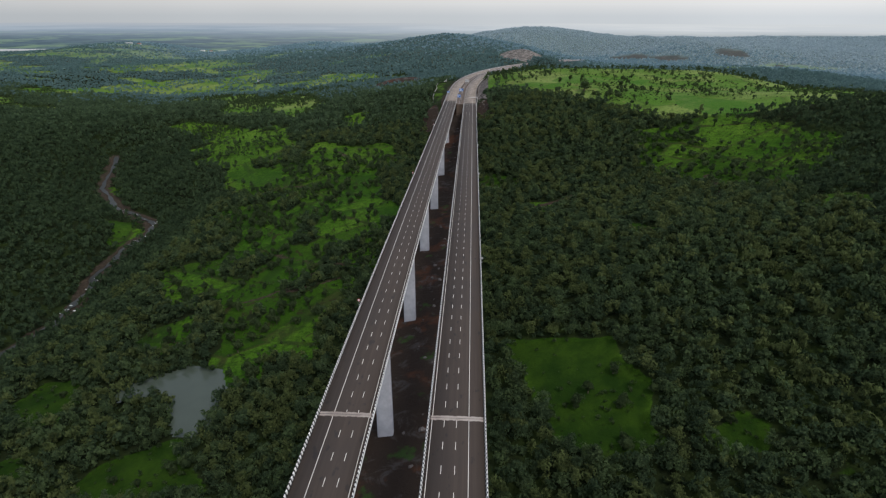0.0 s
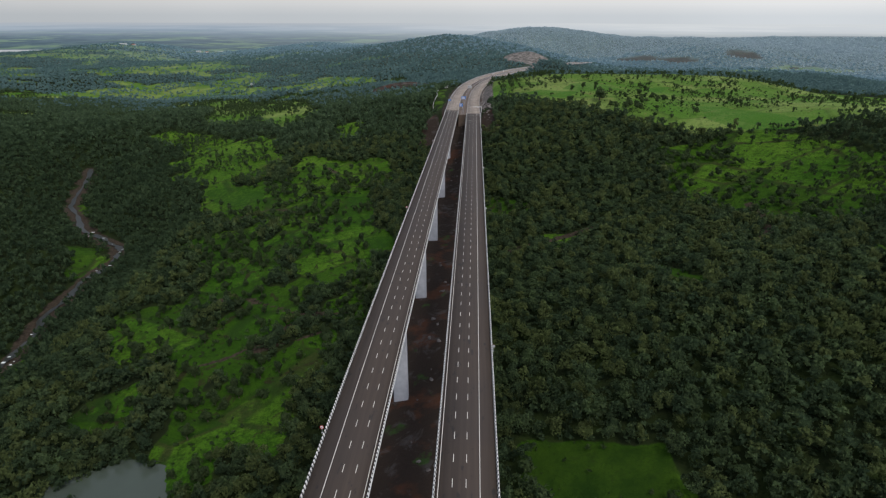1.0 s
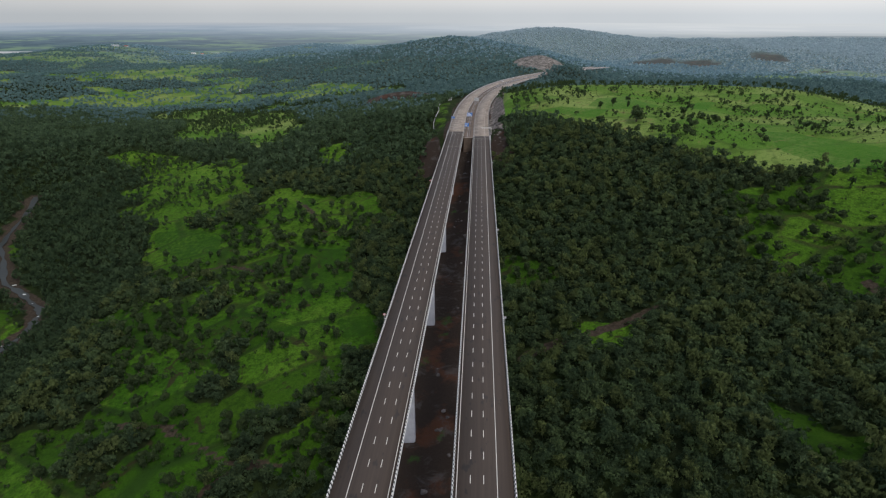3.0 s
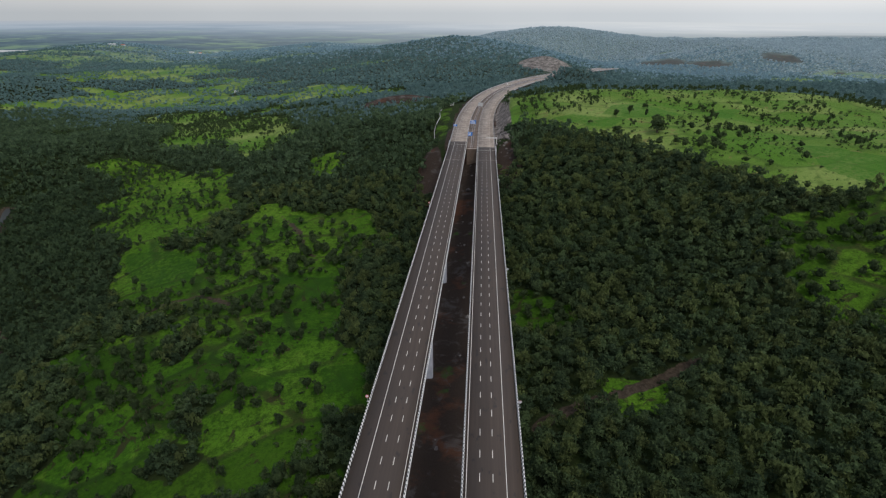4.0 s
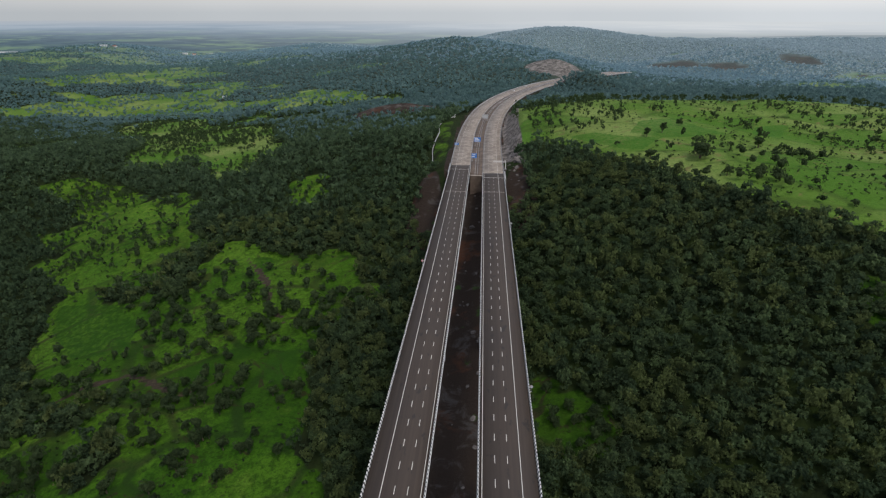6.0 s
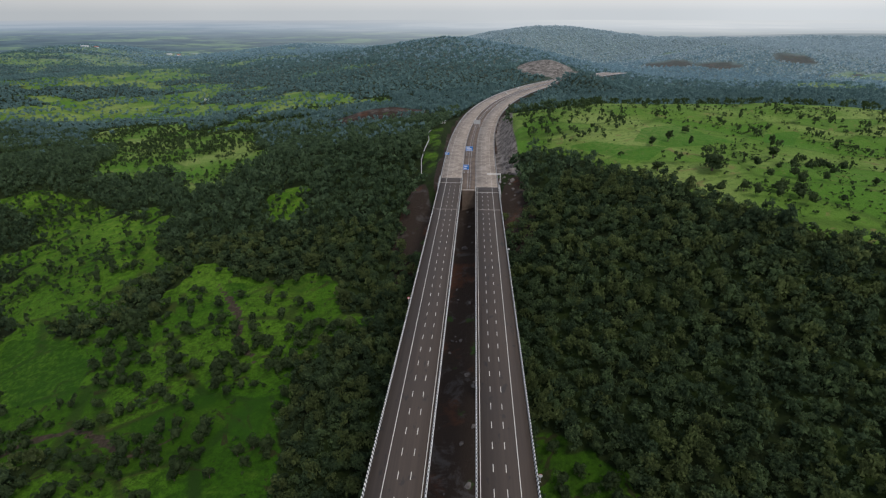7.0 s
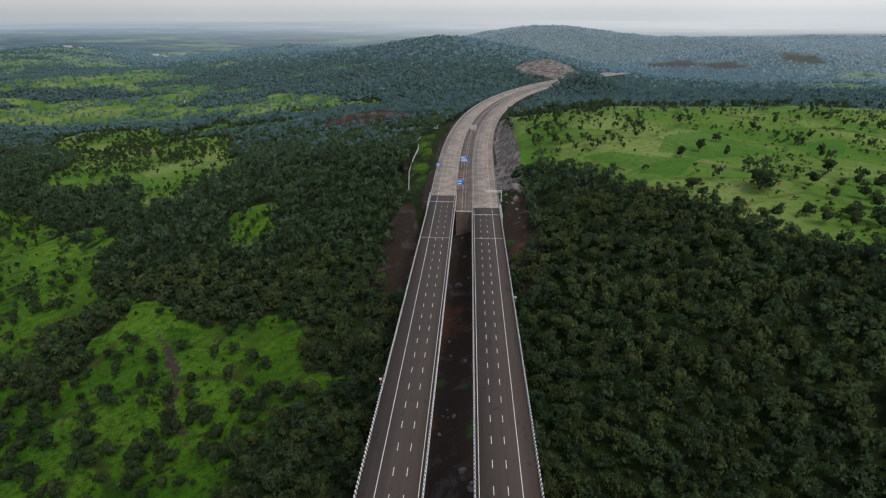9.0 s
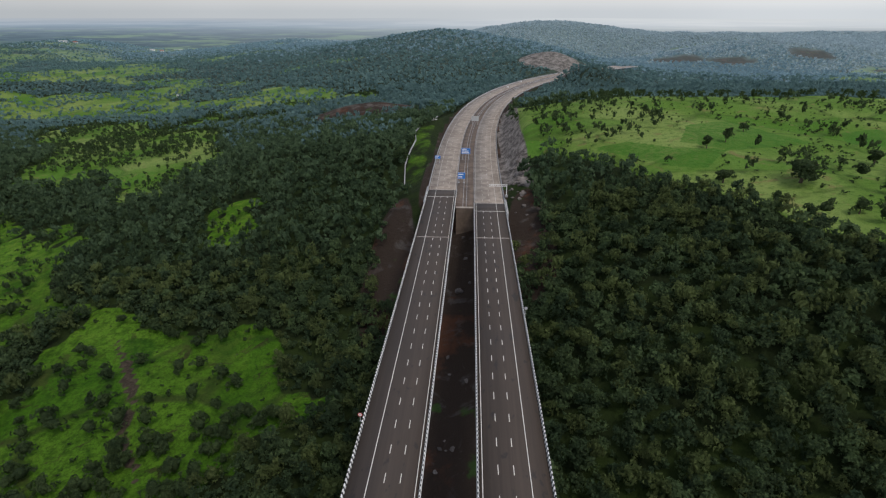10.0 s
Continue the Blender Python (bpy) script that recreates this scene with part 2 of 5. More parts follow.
def make_haze_backdrop():
    """Far plain lost in the haze: a plain glowing backdrop of distance."""
    k = Nodes("glowing_hazy_plain", 1.0, spec=0.0)
    axis = k.n.new("ShaderNodeSeparateXYZ")
    k.l.new(k.pos, axis.inputs[0])
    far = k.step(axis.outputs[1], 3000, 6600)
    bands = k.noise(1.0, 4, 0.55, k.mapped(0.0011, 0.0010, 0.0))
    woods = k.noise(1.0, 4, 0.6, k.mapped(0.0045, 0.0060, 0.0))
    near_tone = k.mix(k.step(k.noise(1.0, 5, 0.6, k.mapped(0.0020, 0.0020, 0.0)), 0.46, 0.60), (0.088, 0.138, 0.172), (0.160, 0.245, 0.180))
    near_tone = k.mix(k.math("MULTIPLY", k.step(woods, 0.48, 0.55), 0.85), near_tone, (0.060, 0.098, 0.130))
    # haze is painted into the glow: paler eastward and towards the far rim
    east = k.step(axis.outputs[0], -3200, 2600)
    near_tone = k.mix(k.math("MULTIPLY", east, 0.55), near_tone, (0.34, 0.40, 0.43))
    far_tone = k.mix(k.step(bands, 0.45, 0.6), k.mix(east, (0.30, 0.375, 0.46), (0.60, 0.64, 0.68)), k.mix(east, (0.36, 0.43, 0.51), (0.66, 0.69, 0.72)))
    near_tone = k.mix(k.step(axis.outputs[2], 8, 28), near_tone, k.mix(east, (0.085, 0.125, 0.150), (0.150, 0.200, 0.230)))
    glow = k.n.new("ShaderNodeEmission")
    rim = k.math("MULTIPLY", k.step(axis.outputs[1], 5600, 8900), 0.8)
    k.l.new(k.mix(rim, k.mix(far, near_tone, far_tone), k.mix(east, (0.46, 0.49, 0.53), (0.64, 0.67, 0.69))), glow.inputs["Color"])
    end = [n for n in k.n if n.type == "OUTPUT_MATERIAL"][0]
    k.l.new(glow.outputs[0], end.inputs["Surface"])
    return k.mat


GROUND = make_ground()
LEAF = make_leaves("mixed_green_leaves", (0.049, 0.078, 0.040), (0.114, 0.175, 0.077), (0.210, 0.269, 0.097))
LEAF_OLIVE = make_leaves("olive_leaves", (0.065, 0.090, 0.035), (0.147, 0.191, 0.070), (0.231, 0.275, 0.093))
LEAF_DARK = make_leaves("deep_green_leaves", (0.033, 0.060, 0.033), (0.081, 0.129, 0.063), (0.150, 0.198, 0.079))
LEAF_FIELD = make_leaves("field_tree_leaves", (0.038, 0.065, 0.029), (0.078, 0.119, 0.047), (0.132, 0.172, 0.063))
LEAF_MID = make_leaves("valley_leaves", (0.059, 0.098, 0.057), (0.119, 0.184, 0.094), (0.193, 0.266, 0.121))
# three farther leaf tones with distance haze put into the colour
LEAF_HILL_HAZED = make_leaves("hazed_hill_leaves", (0.110, 0.190, 0.194), (0.168, 0.270, 0.255), (0.215, 0.327, 0.279), 0.08, 0.0)
LEAF_PALE_HAZED = make_leaves("hazed_pale_leaves", (0.381, 0.476, 0.521), (0.459, 0.560, 0.605), (0.504, 0.605, 0.620), 0.05, 0.0)
LEAF_FAR_HAZED = make_leaves("hazed_far_leaves", (0.215, 0.332, 0.390), (0.278, 0.411, 0.463), (0.323, 0.459, 0.500), 0.05, 0.0)
BARK = make_paint("grey_brown_bark", (0.085, 0.065, 0.048), (0.045, 0.036, 0.03), 0.9)
ASPHALT = make_asphalt()
CONCRETE_ROAD = make_concrete("pale_concrete_pavement", (0.205, 0.168, 0.140), (0.355, 0.305, 0.262))
CONCRETE = make_concrete("weathered_grey_concrete", (0.30, 0.30, 0.31), (0.46, 0.46, 0.48))
CONCRETE_PALE = make_concrete("light_grey_concrete", (0.43, 0.44, 0.49), (0.56, 0.57, 0.62))
JOINT = make_concrete("rough_joint_concrete", (0.26, 0.22, 0.195), (0.42, 0.37, 0.335))
MEDIAN = make_concrete("brown_median_earth", (0.085, 0.062, 0.048), (0.165, 0.122, 0.094))
BARRIER = make_barrier()
LINE = make_paint("worn_white_road_paint", (0.74, 0.71, 0.66), (0.40, 0.36, 0.33))
LINE_WORN = make_paint("faded_road_paint", (0.55, 0.52, 0.48), (0.34, 0.31, 0.28))
WHITE = make_paint("white_enamel", (0.80, 0.80, 0.80), (0.6, 0.6, 0.58), 0.45)
RED = make_paint("red_enamel", (0.55, 0.03, 0.03), (0.4, 0.04, 0.04), 0.45)
BLUE = make_paint("blue_sign_enamel", (0.02, 0.16, 0.52), (0.03, 0.14, 0.42), 0.4)
STEEL = make_paint("galvanised_steel", (0.42, 0.43, 0.44), (0.30, 0.30, 0.30), 0.5)
RUBBER = make_paint("black_rubber", (0.02, 0.02, 0.02), (0.035, 0.035, 0.035), 0.9)
CAR_GLASS = make_paint("dark_car_glass", (0.02, 0.025, 0.03), (0.03, 0.03, 0.035), 0.1)
ROCK = make_concrete("cut_basalt_rock", (0.07, 0.062, 0.06), (0.21, 0.185, 0.172))
POND = make_water("murky_pond_water", (0.070, 0.090, 0.072), 0.16)
RIVER = make_water("dark_river_water", (0.03, 0.034, 0.03), 0.45)
FOAM = make_paint("white_water", (0.7, 0.72, 0.72), (0.35, 0.37, 0.36), 0.6)
BACKDROP = make_haze_backdrop()
ROOF_TILE = make_paint("red_roof_tiles", (0.33, 0.13, 0.09), (0.22, 0.10, 0.08), 0.8)


# ---- mesh helpers ----
def part(name, bm, material, parent=None, label=""):
    """Links a bmesh as one mesh object under a thing or part."""
    me = bpy.data.meshes.new(name)
    bm.to_mesh(me)
    bm.free()
    me.materials.append(material)
    ob = new(name, me)
    if parent:
        ob.parent = parent
    return tagged(ob, label)


def shared(name, me, parent, m):
    ob = new(name, me)
    ob.parent = parent
    ob.matrix_basis = m
    return ob


def raw(name, verts, faces, material, parent=None, smooth=False):
    """A mesh object from numpy arrays of places and of triangles or quads."""
    me = bpy.data.meshes.new(name)
    verts, faces = np.asarray(verts, np.float32), np.asarray(faces, np.int32)
    me.vertices.add(len(verts))
    me.vertices.foreach_set("co", verts.ravel())
    side = faces.shape[1]
    me.loops.add(faces.size)
    me.loops.foreach_set("vertex_index", faces.ravel())
    me.polygons.add(len(faces))
    me.polygons.foreach_set("loop_start", np.arange(0, faces.size, side, dtype=np.int32))
    if smooth:
        me.polygons.foreach_set("use_smooth", np.ones(len(faces), bool))
    me.update(calc_edges=True)
    me.materials.append(material)
    ob = new(name, me)
    if parent:
        ob.parent = parent
    return ob


def box(bm, x0, x1, y0, y1, z0, z1, bevel=0.0):
    made = bmesh.ops.create_cube(bm, size=1, matrix=Matrix.Translation(((x0 + x1) / 2, (y0 + y1) / 2, (z0 + z1) / 2)) @ Matrix.Diagonal((x1 - x0, y1 - y0, z1 - z0, 1)))
    if bevel:
        edges = list({e for v in made["verts"] for e in v.link_edges})
        bmesh.ops.bevel(bm, geom=edges, offset=bevel, segments=1, affect="EDGES")
    return made


def tube(bm, a, b, r0, r1, sides=8):
    a, b = Vector(a), Vector(b)
    m = Matrix.Translation((a + b) / 2) @ (b - a).to_track_quat("Z", "Y").to_matrix().to_4x4()
    bmesh.ops.create_cone(bm, cap_ends=True, segments=sides, radius1=r0, radius2=r1, depth=(b - a).length, matrix=m)


def sweep(name, path, profile, material, parent=None, closed=True, smooth=False):
    """Runs a cross-section (across, up) along a path of (place, sideways direction)."""
    n, verts, faces = len(profile), [], []
    for place, side in path:
        for across, up in profile:
            verts.append((place[0] + side[0] * across, place[1] + side[1] * across, place[2] + up))
    for i in range(len(path) - 1):
        for j in range(n if closed else n - 1):
            a, b = i * n + j, i * n + (j + 1) % n
            faces.append((a, b, b + n, a + n))
    ob = raw(name, verts, faces, material, parent, smooth)
    if closed:
        bm = bmesh.new()
        bm.from_mesh(ob.data)
        bm.verts.ensure_lookup_table()
        bm.faces.new(bm.verts[:n])
        bm.faces.new(bm.verts[len(path) * n - n:])
        bmesh.ops.recalc_face_normals(bm, faces=bm.faces)
        bm.to_mesh(ob.data)
        bm.free()
    return ob


# ---- the plan: deck lines, road curve, relief ----
DECK_Z = 40.0
BRIDGE_START, LEFT_END, RIGHT_END = -60.0, 816.0, 792.0


def left_centre(y):
    return -19.8 + 0.0112 * 40 * np.log1p(np.exp((np.asarray(y, float) - 215) / 40.0))


def road_centre(y):
    u = np.maximum(np.asarray(y, float) - 836, 0)
    return 1.0 + 8e-5 * u ** 2 + 5e-7 * u ** 3


def right_centre(y):
    return 14.8 + (road_centre(y) - 1.0)


def left_road(y):
    y = np.asarray(y, float)
    return np.where(y < 816, left_centre(y), float(left_centre(816)) + road_centre(y) - 1.0)


def lattice(x, y):
    """A repeatable random value at whole numbers."""
    s = np.sin(x * 127.1 + y * 311.7) * 43758.5453
    return s - np.floor(s)


def value_noise(x, y):
    xi, yi = np.floor(x), np.floor(y)
    u, v = x - xi, y - yi
    u, v = u * u * (3 - 2 * u), v * v * (3 - 2 * v)
    a, b = lattice(xi, yi), lattice(xi + 1, yi)
    c, d = lattice(xi, yi + 1), lattice(xi + 1, yi + 1)
    return (a + (b - a) * u) * (1 - v) + (c + (d - c) * u) * v


def fbm(x, y, size, octaves=4):
    """Fractal noise between about -1 and 1."""
    total, amp, f = 0.0, 0.5, 1.0 / size
    for i in range(octaves):
        total = total + amp * (value_noise(x * f + 17.3 * i, y * f + 9.1 * i) * 2 - 1)
        amp, f = amp * 0.5, f * 2.03
    return total


def smooth(v, lo, hi):
    t = np.clip((v - lo) / (hi - lo), 0, 1)
    return t * t * (3 - 2 * t)


HILL_X, HILL_Y = (-480, -300, -150, 0, 130, 280, 430), (150, 320, 490, 660, 830, 1000)
FAR_X, FAR_Y = (-1800, -1300, -800, -400, 0, 400, 800, 1300, 1800), (1500, 2000, 2500, 3000)
HILLS = [-18.5, -34.3, 5.3, -33.1, -24.8, 20.9, -3.0, 0.9, -34.9, -8.8, 13.4, -13.8, -22.6, -15.0, 10.8, 8.3, -6.1, 21.9, 8.8, -11.9, -3.2, -29.6, 13.0, 8.4, -18.5, 26.1, -12.2, 38.6, 25.9, 27.1, -3.6, 25.1, -26.2, 18.9, -6.2, 21.4, 2.0, 25.5, 46.0, 33.3, 14.2, 29.4, -7.7, -12.7, 21.3, 57.2, 66.0, 0.7, -5.2, -23.6, -26.1, 9.5, 3.0, 52.9, -16.8, 9.2, 18.5, -25.9, 34.2, 58.9, 9.4, 23.2, -12.7, -20.4, -45.1, 76.1, 34.8, -52.8, 104.2, -42.3, -30.5, -45.8, -16.1, -2.0, 14.1, -7.9, -23.4, -19.7]
RISE_0, RISE_X, RISE_Y = -11.5, 33.5, 12.3
# river in its gorge, down the valley
RIVER_LINE = [(-560, 848), (-505, 720), (-430, 640), (-366, 601), (-350, 575), (-352, 520), (-343, 463), (-322, 400), (-316, 346), (-335, 277), (-370, 199), (-420, 100)]
FAR_RIDGES = [(-60, 2030, 230, 130, 20), (620, 2540, 430, 240, -72), (1050, 1250, 330, 330, -38), (150, 1575, 72, 50, 27), (-1180, 1520, 330, 300, -28), (-130, 1185, 85, 40, 19), (197, 1398, 48, 40, 27), (-750, 640, 300, 170, 26)]


def line_distance(x, y, line):
    best = np.full(np.shape(x), 1e9)
    for (ax, ay), (bx, by) in zip(line[:-1], line[1:]):
        dx, dy = bx - ax, by - ay
        t = np.clip(((x - ax) * dx + (y - ay) * dy) / (dx * dx + dy * dy), 0, 1)
        best = np.minimum(best, np.hypot(x - ax - t * dx, y - ay - t * dy))
    return best


def natural(x, y):
    """The relief before anything was built."""
    z = RISE_0 + RISE_X * np.clip(x, -1600, 1600) / 1000 + RISE_Y * np.minimum(y, 2000) / 1000
    i = 0
    for xs, ys, r in ((HILL_X, HILL_Y, 170.0), (FAR_X, FAR_Y, 420.0)):
        for cx in xs:
            for cy in ys:
                z = z + HILLS[i] * np.exp(-((x - cx) ** 2 + (y - cy) ** 2) / r ** 2)
                i += 1
    for cx, cy, rx, ry, h in FAR_RIDGES:
        z = z + h * np.exp(-((x - cx) / rx) ** 2 - ((y - cy) / ry) ** 2)
    z = z - 20 * np.exp(-(line_distance(x, y, RIVER_LINE) / 55) ** 2)
    far = smooth(np.hypot(x, y), 700, 2200)
    z = z - 60 * smooth(y, 3180, 3320)
    return z + fbm(x, y, 70) * (2.5 + 3 * far) + fbm(x + 500, y, 400, 3) * (2 + 9 * far)


POND_SHORE = [(-159, 265), (-152, 271), (-132, 270), (-123, 255), (-118, 231), (-121, 218), (-131, 220), (-142, 239), (-153, 253), (-170, 247), (-177, 245), (-174, 254)]


def depth_within(x, y, outline):
    """How far inside a closed outline a place lies; below zero outside."""
    within = np.zeros(np.shape(x), bool)
    for (ax, ay), (bx, by) in zip(outline, outline[1:] + outline[:1]):
        if ay != by:
            within = within ^ (((ay > y) != (by > y)) & (x < ax + (bx - ax) * (y - ay) / (by - ay)))
    away = line_distance(x, y, outline + outline[:1])
    return np.where(within, away, -away)


def pond_edge(x, y):
    """Below one inside the pond."""
    return 1.0 - (depth_within(x, y, POND_SHORE) + 2.5 * fbm(x, y, 16, 3)) / 7.0


def relief(x, y):
    x, y = np.asarray(x, float), np.asarray(y, float)
    z = natural(x, y)
    # level bed of the highway beyond the viaducts, with cut slopes
    off = np.abs(x - road_centre(y)) - 27
    right = x > road_centre(y)
    bed = DECK_Z - 0.55
    along = smooth(y, 778, 824) * (1 - smooth(y, 1560, 1640))
    slope = np.where(z > bed, np.minimum(np.maximum(off, 0) * np.where(right, 1.15, 0.9), 60), -np.maximum(off, 0) * 0.6)
    graded = np.where(z > bed, np.minimum(z, bed + slope), np.maximum(z, bed + slope))
    z = z + (graded - z) * along
    # earth kept clear below the decks
    under = (1 - smooth(np.abs(x - 1), 26, 48)) * (1 - smooth(y, 690, 786))
    z = z - under * np.maximum(z - 22, 0)
    pond = smooth(pond_edge(x, y), 0.9, 1.5)
    return z * pond + (1 - pond) * np.minimum(z, -46.0)


# outlines of the bright valley meadows
MEADOWS = []
MEADOWS.append([(-356, 865), (-329, 867), (-269, 847), (-251, 821), (-261, 800), (-271, 783), (-277, 773)])
MEADOWS.append([(-263, 756), (-221, 744), (-187, 743), (-155, 725), (-141, 703), (-146, 689), (-127, 686), (-117, 711), (-106, 727), (-88, 717), (-78, 689), (-80, 676), (-58, 674), (-50, 680), (-56, 668), (-81, 658), (-95, 661), (-111, 655), (-134, 655), (-143, 645), (-180, 654)])
MEADOWS.append([(-528, 931), (-469, 943), (-408, 916), (-341, 872), (-304, 865), (-245, 808), (-255, 767), (-215, 751), (-191, 712), (-191, 686), (-233, 692), (-283, 702), (-364, 757), (-430, 822), (-383, 831), (-463, 889)])
MEADOWS.append([(-180, 872), (-138, 866), (-125, 821), (-134, 800), (-159, 811)])
MEADOWS.append([(-126, 711), (-100, 724), (-83, 705), (-72, 671), (-85, 657), (-113, 665), (-129, 690)])
MEADOWS.append([(-315, 688), (-229, 668), (-175, 659), (-148, 666), (-109, 651), (-89, 607), (-75, 557), (-76, 535), (-58, 511), (-48, 492), (-48, 473), (-152, 473), (-207, 479), (-260, 536), (-241, 553), (-209, 566), (-269, 629)])
MEADOWS.append([(-410, 860), (-379, 878), (-303, 834), (-249, 773), (-231, 711), (-188, 710), (-169, 727), (-102, 700), (-70, 678), (-89, 629), (-74, 546), (-86, 531), (-60, 485), (-47, 457), (-57, 409), (-56, 393), (-68, 386), (-94, 385), (-128, 367), (-133, 351), (-205, 355), (-265, 420), (-203, 428), (-209, 466), (-244, 536), (-213, 549), (-282, 628), (-299, 683), (-379, 753), (-325, 772)])
MEADOWS.append([(-402, 576), (-380, 598), (-356, 578), (-334, 526), (-357, 521)])
MEADOWS.append([(-409, 584), (-380, 608), (-356, 567), (-361, 531)])
MEADOWS.append([(-508, 724), (-497, 754), (-477, 701)])
MEADOWS.append([(-320, 389), (-334, 443), (-319, 425), (-296, 378)])
MEADOWS.append([(-156, 344), (-120, 358), (-98, 370), (-77, 375), (-65, 341), (-86, 325), (-68, 299), (-71, 269), (-102, 280), (-108, 258), (-122, 258), (-138, 278), (-149, 313)])
MEADOWS.append([(-201, 312), (-181, 329), (-162, 315), (-154, 290), (-181, 290)])
MEADOWS.append([(-174, 856), (-180, 877), (-168, 883), (-146, 873), (-134, 857), (-123, 819), (-124, 801), (-143, 805), (-147, 829)])
MEADOWS.append([(31, 585), (49, 572), (68, 557), (68, 543), (53, 532), (34, 539)])
# small glades in the woods, the nearer ones coloured darker as cloud shade
GLADES = []
GLADES.append([(-237, 242), (-236, 263), (-216, 269), (-199, 247), (-197, 224), (-215, 219)])
GLADES.append([(-169, 179), (-157, 196), (-130, 210), (-113, 194), (-85, 175)])
GLADES.append([(-207, 195), (-198, 199), (-185, 188), (-198, 184)])
GLADES.append([(40, 261), (69, 254), (92, 251), (93, 234), (108, 218), (99, 197), (101, 186), (77, 180), (60, 186), (52, 224), (41, 246)])
GLADES.append([(115, 189), (132, 198), (144, 190), (141, 179), (122, 178)])
GLADES.append([(144, 175), (166, 178), (171, 163), (169, 159), (147, 165)])
GLADES.append([(75, 490), (97, 485), (95, 467), (75, 469)])
GLADES.append([(137, 405), (147, 389), (137, 362), (129, 375)])
GLADES.append([(239, 489), (258, 477), (245, 458), (235, 473)])
GLADES.append([(296, 509), (305, 493), (288, 451), (278, 456)])
GLADES.append([(264, 405), (290, 375), (273, 349), (247, 375)])
GLADES.append([(130, 383), (142, 390), (156, 378), (145, 366), (133, 366)])
GLADES.append([(241, 492), (253, 483), (241, 464), (235, 476)])
GLADES.append([(32, 544), (50, 547), (47, 528)])
# grazing land on the benches farther up the valley, in the yellower, lightened tone
BENCHES = []
BENCHES.append([(-602, 1195), (-653, 1296), (-597, 1295), (-502, 1242), (-463, 1272), (-331, 1221), (-299, 1117), (-234, 1029), (-250, 963), (-258, 913), (-275, 886), (-299, 906), (-306, 952), (-353, 979), (-393, 966), (-430, 975), (-445, 1031), (-484, 1101)])
BENCHES.append([(-957, 1590), (-945, 1634), (-859, 1652), (-823, 1713), (-761, 1615), (-765, 1535), (-847, 1504), (-860, 1467)])
BENCHES.append([(-814, 1714), (-699, 1746), (-630, 1715), (-618, 1672), (-638, 1612), (-724, 1635)])
BENCHES.append([(-420, 1411), (-411, 1491), (-411, 1614), (-354, 1585), (-253, 1486), (-219, 1426), (-153, 1387), (-134, 1339), (-196, 1355), (-252, 1336), (-326, 1373), (-391, 1375)])
BENCHES.append([(-1119, 1792), (-1040, 1916), (-928, 1983), (-754, 1953), (-737, 1898), (-866, 1879), (-1002, 1834), (-1089, 1755)])
BENCHES.append([(-1063, 1375), (-1002, 1557), (-874, 1724), (-708, 1669), (-694, 1595), (-859, 1529), (-934, 1398), (-1026, 1362)])
BENCHES.append([(-1145, 1819), (-1213, 2261), (-851, 2073), (-818, 1895), (-1054, 1790)])
BENCHES.append([(-622, 1328), (-628, 1404), (-487, 1307), (-423, 1154), (-473, 1088)])
# open woods on the hillside below the plateau
OPEN_WOODS = [
    [(48, 880), (75, 900), (110, 960), (130, 1040), (70, 1040), (50, 960)],
    [(174, 598), (247, 630), (316, 611), (348, 554), (326, 460), (270, 432), (211, 507), (194, 536)],
    [(208, 565), (252, 577), (218, 517), (198, 527)],
]
# foot paths and gullies over the meadows
LANES = []
LANES.append([(-201, 424), (-169, 423), (-148, 422), (-118, 406), (-101, 396), (-82, 393), (-62, 393)])
LANES.append([(-134, 353), (-125, 360), (-109, 366), (-105, 383), (-98, 389)])
LANES.append([(-156, 344), (-120, 358), (-97, 366), (-77, 375)])
LANES.append([(-150, 691), (-137, 676), (-133, 661), (-119, 646), (-113, 635)])
LANES.append([(-229, 575), (-212, 588), (-189, 594), (-149, 575), (-135, 584)])
LANES.append([(-170, 718), (-142, 686), (-138, 669), (-130, 655), (-119, 645)])
TRACK_A = [(35, 460), (55, 472), (73, 479), (95, 487), (117, 499), (131, 507)]
TRACK_B = [(236, 503), (236, 486), (233, 466), (224, 448), (207, 430)]
PLATEAU_EDGE = [(30, 900), (40, 870), (77, 825), (102, 790), (122, 765), (146, 733), (167, 704), (192, 668), (225, 644), (273, 620), (420, 590)]
PLATEAU_FIELDS = [(330, 1090, 260, 60), (620, 1000, 120, 120)]
FAR_FIELDS = [(-1010, 2150, 120, 40), (-830, 2120, 130, 36), (-1250, 2250, 170, 40), (-1650, 2480, 160, 50), (-1150, 2560, 180, 50), (-760, 2480, 130, 40), (-500, 2700, 160, 50), (-1560, 2720, 200, 50), (-1085, 2360, 200, 70), (-1500, 2560, 260, 60), (-600, 2240, 150, 50), (-1750, 2880, 330, 70), (-1300, 2950, 260, 60), (-900, 2700, 220, 60), (-2000, 2500, 200, 60), (-320, 1290, 60, 22), (620, 1880, 110, 40), (900, 1760, 120, 60), (-180, 2110, 60, 22), (1150, 2050, 160, 50), (760, 2480, 200, 40), (-560, 1500, 45, 30), (700, 1500, 120, 60)]
